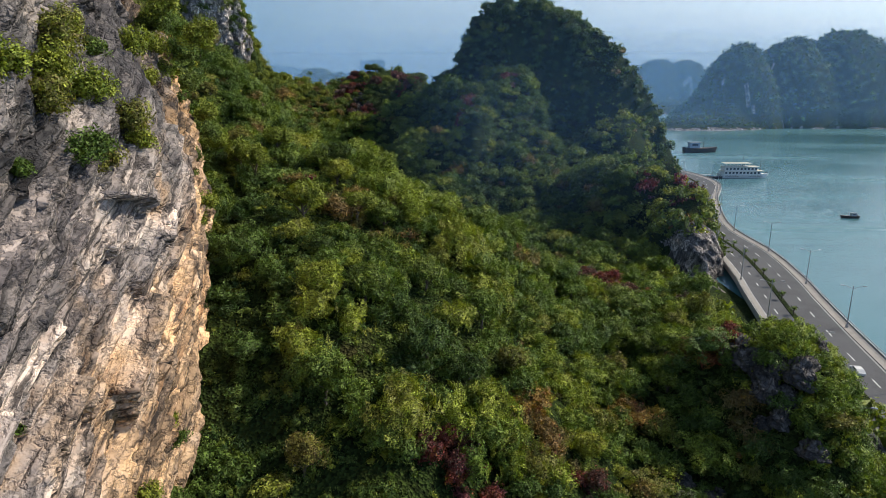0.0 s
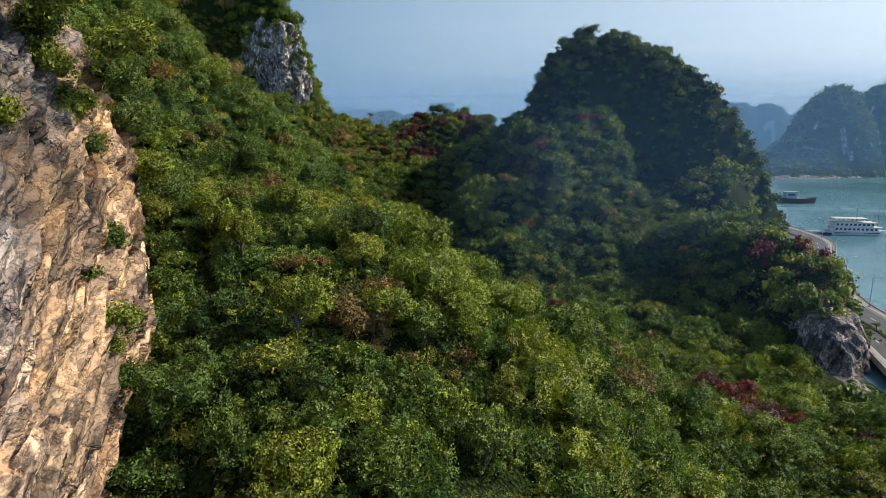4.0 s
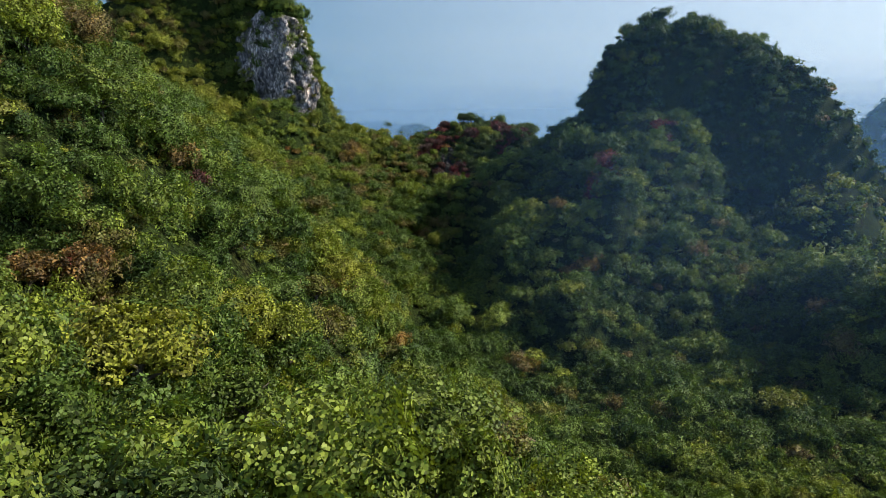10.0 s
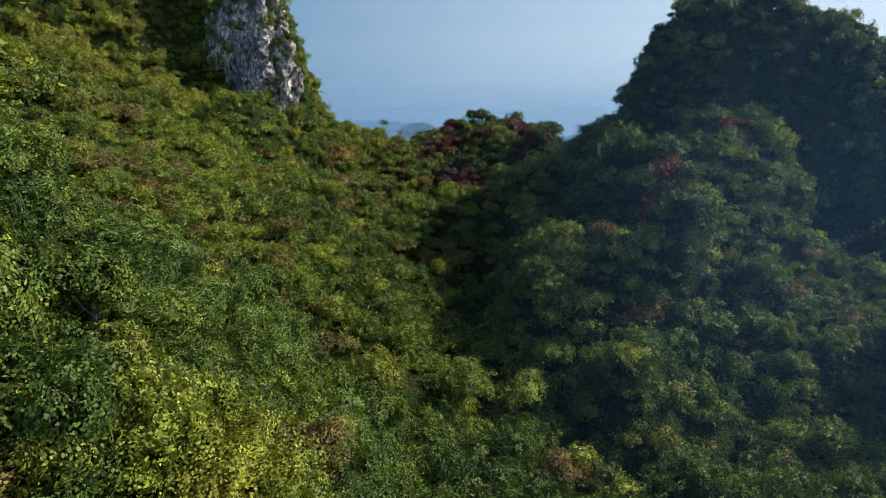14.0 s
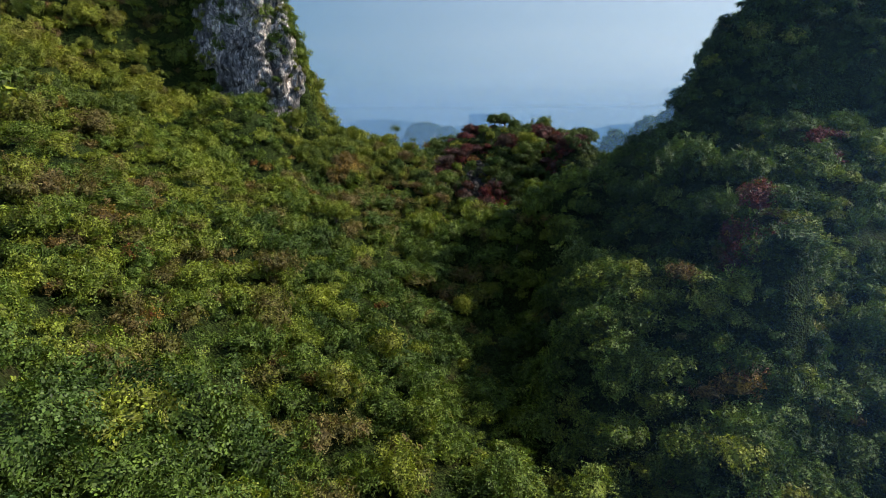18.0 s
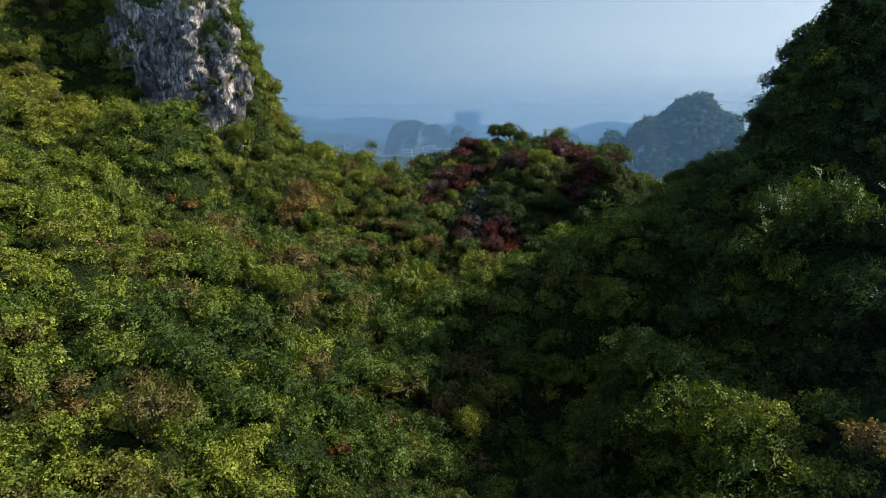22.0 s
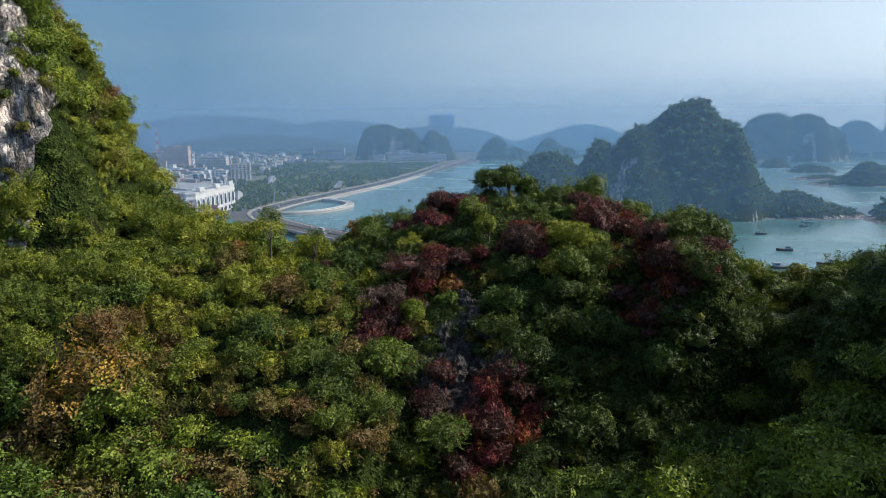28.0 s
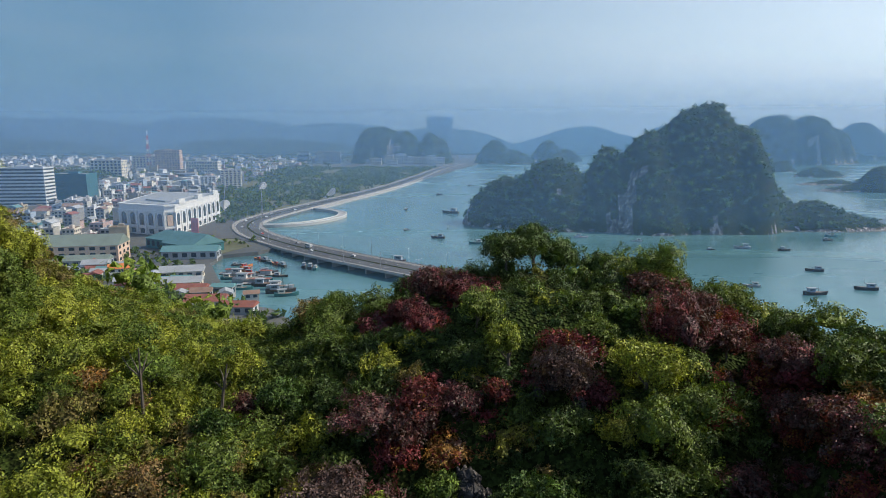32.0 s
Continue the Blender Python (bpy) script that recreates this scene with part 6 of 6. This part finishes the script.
for wm, bmx in fb.items():
    tagged(part("distant_houses", bmx, wm), "pale houses of the far town", "houses", kind="stuff")

# lattice mast in red and white
mast = tagged(empty("radio_mast", pose(-1060, 2080, 2.9) @ Matrix.Diagonal((0.72, 0.72, 0.78, 1))), "tall red and white lattice radio mast", "mast")
for k in range(9):
    z0, z1 = k * 16, (k + 1) * 16
    w0, w1 = 7.5 * (1 - z0 / 165), 7.5 * (1 - z1 / 165)
    bm = bmesh.new()
    for sx, sy in ((-1, -1), (1, -1), (1, 1), (-1, 1)):
        add_tube(bm, [(sx * w0, sy * w0, z0), (sx * w1, sy * w1, z1)], [0.5, 0.5], 4)
        tx, ty = (sx, -sy) if sx == sy else (-sx, sy)
        add_tube(bm, [(sx * w0, sy * w0, z0), (tx * w1, ty * w1, z1)], [0.45, 0.45], 4)
    part("mast_section", bm, REDPAINT if k % 2 else WHITE, mast)

# curved breakwater of the lagoon, white shells, quays
ring = spline([(-306, 1000, 2.2), (-284, 1004, 2.2), (-258, 1030, 2.2), (-244, 1075, 2.2), (-248, 1112, 2.2), (-268, 1142, 2.2), (-296, 1162, 2.2)], 6)
bw = tagged(empty("breakwater"), "curved pale concrete breakwater round a lagoon", "breakwater", kind="structure")
part("wall", band(bmesh.new(), ring, -5, 5, -4, 0.6), CONCRETE, bw)
part("kerb", band(bmesh.new(), ring, -5, -4.4, 0.6, 1.3), WHITE, bw)
part("kerb", band(bmesh.new(), ring, 4.4, 5, 0.6, 1.3), WHITE, bw)
sea_wall = [p for p in across(ROAD, 17.5) if p.x < -240 and p.y > 1150]
tagged(part("sea_wall", band(bmesh.new(), sea_wall, -1.5, 3.2, -5, -1.2), CONCRETE), "pale stone revetment along the promenade", "sea wall", kind="structure")


def shell(x, y, s, turn):
    e = tagged(empty("shell_pavilion", pose(x, y, 3.1, 0, 0, turn)), "white shell-shaped pavilion in the park", "pavilion", "shell pavilions")
    for k in range(3):
        bm = bmesh.new()
        rows = []
        for i in range(7):
            t = i / 6
            w = s * (0.5 - 0.13 * k) * math.sin(math.pi * (0.12 + 0.88 * (1 - t)))
            zz = s * (0.95 - 0.22 * k) * t
            yy = -s * 0.35 * k - s * 0.5 * (1 - t) ** 2 + s * 0.25 * t
            rows.append([bm.verts.new((w * math.sin(a), yy + abs(math.sin(a)) * s * 0.18, zz)) for a in (-1.4, -0.7, 0, 0.7, 1.4)])
        for a, b in zip(rows, rows[1:]):
            for i in range(4):
                bm.faces.new((a[i], a[i + 1], b[i + 1], b[i]))
        bmesh.ops.solidify(bm, geom=bm.faces[:], thickness=0.4)
        part("shell", bm, WHITE, e)


shell(-318, 1310, 15, -30)
shell(-405, 1130, 13, 20)
shell(-470, 1420, 16, 0)

pole = tagged(empty("banner_column", pose(-330, 905, 3)), "pink banner column by the hall", "banner")
part("post", add_tube(bmesh.new(), [(0, 0, 0), (0, 0, 16)], [0.25, 0.2], 6), STEEL, pole)
part("banner", box((-3.5, -0.3, 4), (3.5, 0.3, 18), 0.1), PINKPAINT, pole)
for x, y in ((-395, 1090), (-330, 1065), (-455, 1240)):
    p = tagged(empty("high_mast", pose(x, y, 3)), "tall slender light mast in the park", "light mast", "light masts")
    part("pole", add_tube(bmesh.new(), [(0, 0, 0), (0, 0, 20), (0, 0, 38)], [0.5, 0.35, 0.25], 6), STEEL, p)
    part("head", box((-0.9, -0.9, 36.7), (0.9, 0.9, 37.5), 0.2), STEEL, p)


# ---- boats ----
def hull_mesh(L, W, H, sheer=0.35):
    bm = bmesh.new()
    rows = []
    for i in range(9):
        t = i / 8
        half = W / 2 * (1 - (2 * abs(t - 0.42) / 1.16) ** 2.6) if t > 0.42 else W / 2 * (0.80 + 0.2 * t / 0.42)
        half = max(half, 0.05)
        top = H * (1 + sheer * (2 * t - 0.9) ** 2)
        x = -L / 2 + L * t
        rows.append([bm.verts.new(q) for q in ((x, -half, top), (x - 0.04 * L * t, -half * 0.7, 0.1), (x - 0.06 * L * t, 0, -0.6), (x - 0.04 * L * t, half * 0.7, 0.1), (x, half, top))])
    for a, b in zip(rows, rows[1:]):
        for i in range(4):
            bm.faces.new((a[i], a[i + 1], b[i + 1], b[i]))
        bm.faces.new((a[4], a[0], b[0], b[4]))
    bm.faces.new(rows[0])
    bm.faces.new(rows[-1][::-1])
    bmesh.ops.recalc_face_normals(bm, faces=bm.faces)
    return bm


def fishing_boat(L, hullmat, cabmat, label):
    b = empty("fishing_boat")
    W = L * 0.28
    part("hull", hull_mesh(L, W, L * 0.12), hullmat, b)
    part("deck", box((-L * 0.42, -W * 0.36, L * 0.105), (L * 0.25, W * 0.36, L * 0.13)), BROWNROOF, b)
    cabin = part("cabin", box((-L * 0.36, -W * 0.3, L * 0.12), (-L * 0.06, W * 0.3, L * 0.28), 0.08), cabmat, b)
    part("roof", box((-L * 0.39, -W * 0.36, L * 0.28), (L * 0.0, W * 0.36, L * 0.30), 0.04), GREYROOF, cabin)
    for s in (-1, 1):
        part("window", box((-L * 0.30, s * W * 0.3 - 0.04, L * 0.2), (-L * 0.12, s * W * 0.3 + 0.04, L * 0.255)), GLASS, cabin)
    spar = part("mast", add_tube(bmesh.new(), [(L * 0.08, 0, L * 0.12), (L * 0.08, 0, L * 0.5)], [0.1, 0.06], 5), DARKWOOD, b)
    part("boom", add_tube(bmesh.new(), [(L * 0.08, 0, L * 0.2), (L * 0.34, 0, L * 0.36)], [0.07, 0.05], 5), DARKWOOD, spar)
    return tagged(b, label, "boat", "boats in the bay")


fleet = [fishing_boat(15, DARKWOOD, BLUEW, "dark wooden fishing boat with a blue cabin"), fishing_boat(12, GREENPAINT, CREAM, "blue-green fishing boat with a cream cabin"), fishing_boat(17, GREYW, WHITE, "grey work boat with a white cabin"), fishing_boat(9, DARKWOOD, GREYW, "small dark sampan with a low cabin"), fishing_boat(12, ORANGEPAINT, REDPAINT, "small red boat moored in the harbour")]
begun = set()
# off the town
MOORINGS = [
    (-180, 1175, 3, 80, 1.2), (-119, 1142, 0, 160, 1.5), (-113, 942, 0, 170, 0.9), (-76, 913, 1, 175, 1.1), (-59, 902, 1, 160, 0.95), (-133, 822, 0, 165, 1.2),
    (67, 938, 2, 180, 0.55), (148, 910, 2, 170, 0.8), (179, 902, 3, 10, 1.2), (164, 818, 0, 175, 0.8), (133, 747, 0, 5, 0.95), (169, 763, 0, 175, 0.9), (32, 826, 2, 160, 0.55),
    (103, 765, 2, 170, 0.6),
]
# in the channel
MOORINGS += [
    (-20, 935, 2, 0, 0.8), (20, 955, 2, 5, 0.8), (206, 314, 3, 175, 1.0), (259, 640, 0, 5, 2.3), (120, 900, 3, 5, 0.8), (-150, 990, 3, 40, 0.8), (-110, 1010, 3, 90, 0.7),
    (240, 960, 3, 0, 1.0), (255, 985, 1, 0, 1.0), (-160, 1400, 3, 30, 1.4), (-120, 1600, 3, 0, 1.4), (-184, 722, 0, 15, 1.2), (-188, 732, 2, 10, 1.0), (-178, 715, 1, 20, 1.2),
]
# off the island
MOORINGS += [
    (-189, 796, 0, 100, 0.9), (-184, 793, 1, 95, 0.9), (-195, 800, 0, 100, 0.8), (-226, 764, 2, 5, 1.1), (-215, 748, 2, 5, 1.2), (-206, 752, 1, 0, 1.0),
    (-222, 772, 4, 15, 1.0), (-232, 780, 4, 170, 1.0), (-212, 775, 0, 20, 0.9), (-200, 765, 3, 0, 1.2), (-230, 755, 1, 10, 1.1), (-240, 825, 4, 150, 0.7),
    (-232, 818, 0, 140, 0.8), (-226, 812, 1, 140, 0.8),
]
# in the open bay
MOORINGS += [
    (-219, 806, 4, 140, 0.8), (-212, 800, 0, 140, 0.8), (-245, 800, 3, 30, 1.0), (-210, 728, 1, 20, 1.0), (-200, 738, 0, 10, 1.1), (-236, 795, 4, 60, 0.9),
]
for x, y, k, a, s in MOORINGS:
    m = pose(x, y, 0, 0, 0, a) @ Matrix.Diagonal((s, s, s, 1))
    if k not in begun:
        begun.add(k)
        fleet[k].matrix_world = m
    else:
        c = copy_thing(fleet[k], m)
        c.matrix_basis = m


def pontoon(x, y, L, W, turn):
    p = tagged(empty("pontoon", pose(x, y, 0, 0, 0, turn)), "floating wooden pontoon in the harbour", "pontoon", "pontoons")
    part("float", box((-L / 2, -W / 2, -0.4), (L / 2, W / 2, 0.5), 0.1), DARKWOOD, p)
    part("deck", box((-L / 2 - 0.2, -W / 2 - 0.2, 0.5), (L / 2 + 0.2, W / 2 + 0.2, 0.7)), PAVING, p)
    part("hut", box((-L * 0.2, -W * 0.3, 0.7), (L * 0.2, W * 0.3, 3.2), 0.08), GREYW, p)
    part("roof", box((-L * 0.24, -W * 0.4, 3.2), (L * 0.24, W * 0.4, 3.4)), REDROOF, p)


for q in ((-222, 758, 22, 6, 6), (-212, 770, 18, 5, 4), (-205, 745, 24, 6, 8), (-238, 772, 14, 6, 10)):
    pontoon(*q)

# the white cruise ship at anchor
ship = tagged(empty("cruise_ship", pose(219, 459, 0, 0, 0, 0)), "white two-decked wooden cruise ship at anchor", "ship")
part("hull", hull_mesh(36, 8.5, 2.6, 0.25), WHITE, ship)
part("rubbing_strake", band(bmesh.new(), [Vector((-15, 0, 1.5)), Vector((0, 0, 1.5)), Vector((12, 0, 1.5))], -4.35, 4.35, 0, 0.35), DARKWOOD, ship)
for k, (x0, x1, z0, w) in enumerate(((-16, 11, 2.6, 3.7), (-15.5, 8, 5.5, 3.5), (-15, 2, 8.3, 3.1))):
    part("deckhouse", box((x0, -w, z0), (x1, w, z0 + (2.5 if k < 2 else 0.3)), 0.12), WHITE, ship)
    part("deck", box((x0 - 0.8, -w - 0.6, z0 + (2.5 if k < 2 else 2.3)), (x1 + 1.6, w + 0.6, z0 + (2.85 if k < 2 else 2.5))), CREAM, ship)
    if k < 2:
        for s in (-1, 1):
            for j in range(int((x1 - x0) / 2.6)):
                o = new("window", pane_mesh(1.5, 1.3, GLASS))
                o.parent = ship
                o.location = (x0 + 1.6 + 2.6 * j, s * w, z0 + 0.75)
    else:
        for s in (-1, 1):
            for j in range(7):
                part("post", add_tube(bmesh.new(), [(x0 + 0.5 + 2.7 * j, s * w, z0 + 0.3), (x0 + 0.5 + 2.7 * j, s * w, z0 + 2.4)], [0.09, 0.09], 5), WHITE, ship)
for x, h in ((-1.5, 19), (11.5, 16)):
    part("mast", add_tube(bmesh.new(), [(x, 0, 3), (x, 0, h)], [0.22, 0.1], 6), DARKWOOD, ship)
part("bowsprit", add_tube(bmesh.new(), [(15, 0, 3.4), (21.5, 0, 5.2)], [0.2, 0.1], 6), DARKWOOD, ship)
tender = tagged(empty("barge", pose(192, 456, 0, 0, 0, 4)), "low dark barge moored astern of the ship", "boat")
part("hull", hull_mesh(24, 5, 1.2, 0.2), DARKWOOD, tender)
part("awning", box((-9, -2, 2.6), (3, 2, 2.75)), GREYROOF, tender)
for x in (-8.5, -4, 2.5):
    part("post", add_tube(bmesh.new(), [(x, 1.8, 0.8), (x, 1.8, 2.6)], [0.06, 0.06], 5), STEEL, tender)


# ---- cars ----
def car(paint, label):
    c = empty("car")
    bm = bmesh.new()
    prof = [(-2.2, 0.35), (2.2, 0.35), (2.25, 0.75), (1.25, 0.95), (0.65, 1.45), (-1.3, 1.48), (-2.0, 1.0), (-2.25, 0.9)]
    for s in (-0.88, 0.88):
        bm.verts.ensure_lookup_table()
        vs = [bm.verts.new((x, s * (0.85 if z > 1.2 else 1), z)) for x, z in prof]
        bm.faces.new(vs if s > 0 else vs[::-1])
    bm.verts.ensure_lookup_table()
    n = len(prof)
    for i in range(n):
        j = (i + 1) % n
        bm.faces.new((bm.verts[i], bm.verts[j], bm.verts[n + j], bm.verts[n + i]))
    bmesh.ops.recalc_face_normals(bm, faces=bm.faces)
    part("body", bm, paint, c)
    for s in (-1, 1):
        part("window", box((-1.5, s * 0.80 - 0.03, 1.0), (0.6, s * 0.80 + 0.05, 1.36), 0.02), GLASS, c)
        for x in (-1.4, 1.4):
            w = part("wheel", bmesh.new(), BLACK, c)
            bm = bmesh.new()
            bmesh.ops.create_cone(bm, cap_ends=True, segments=12, radius1=0.33, radius2=0.33, depth=0.22, matrix=pose(x, s * 0.82, 0.33, 90, 0, 0))
            bm.to_mesh(w.data)
            bm.free()
            rim = bmesh.new()
            bmesh.ops.create_cone(rim, cap_ends=True, segments=10, radius1=0.2, radius2=0.2, depth=0.26, matrix=pose(x, s * 0.82, 0.33, 90, 0, 0))
            part("rim", rim, STEEL, w)
    part("windscreen", box((0.72, -0.66, 1.0), (1.12, 0.66, 1.32), 0.05), GLASS, c)
    return tagged(c, label, "car", "cars on the coast road")


cars = [car(WHITE, "white saloon car on the coast road"), car(GREYW, "grey saloon car on the coast road"), car(REDPAINT, "red car on the coast road")]
went = set()
along = [(i, off, k) for i, off, k in ((19, 4.0, 0), (150, 5, 0), (157, -4, 0), (164, 7, 1), (171, -6, 0), (176, 4, 2), (181, 8, 1), (185, -5, 0), (189, 5, 1), (193, -7, 0), (199, 4, 0), (204, -5, 1), (212, 6, 0), (222, -5, 0), (236, 5, 1))]
for i, off, k in along:
    if i + 1 >= len(ROAD):
        continue
    p, d = across(ROAD, off, 0.05)[i], ROAD[i + 1] - ROAD[i]
    m = pose(p.x, p.y, p.z, 0, 0, math.degrees(math.atan2(d.y, d.x)) + (180 if off < 0 else 0))
    if k not in went:
        went.add(k)
        cars[k].matrix_world = m
    else:
        copy_thing(cars[k], m)
bus = tagged(empty("bus"), "white minibus on the bridge", "bus")
p = across(ROAD, 4, 0.05)[160]
d = ROAD[161] - ROAD[160]
bus.matrix_world = pose(p.x, p.y, p.z, 0, 0, math.degrees(math.atan2(d.y, d.x)))
part("body", box((-4, -1.1, 0.5), (4, 1.1, 3.0), 0.2), WHITE, bus)
for s in (-1, 1):
    part("window", box((-3.4, s * 1.1 - 0.04, 1.7), (3.4, s * 1.1 + 0.04, 2.6)), GLASS, bus)
    for x in (-2.5, 2.5):
        bm = bmesh.new()
        bmesh.ops.create_cone(bm, cap_ends=True, segments=12, radius1=0.48, radius2=0.48, depth=0.3, matrix=pose(x, s * 1.0, 0.48, 90, 0, 0))
        part("wheel", bm, BLACK, bus)
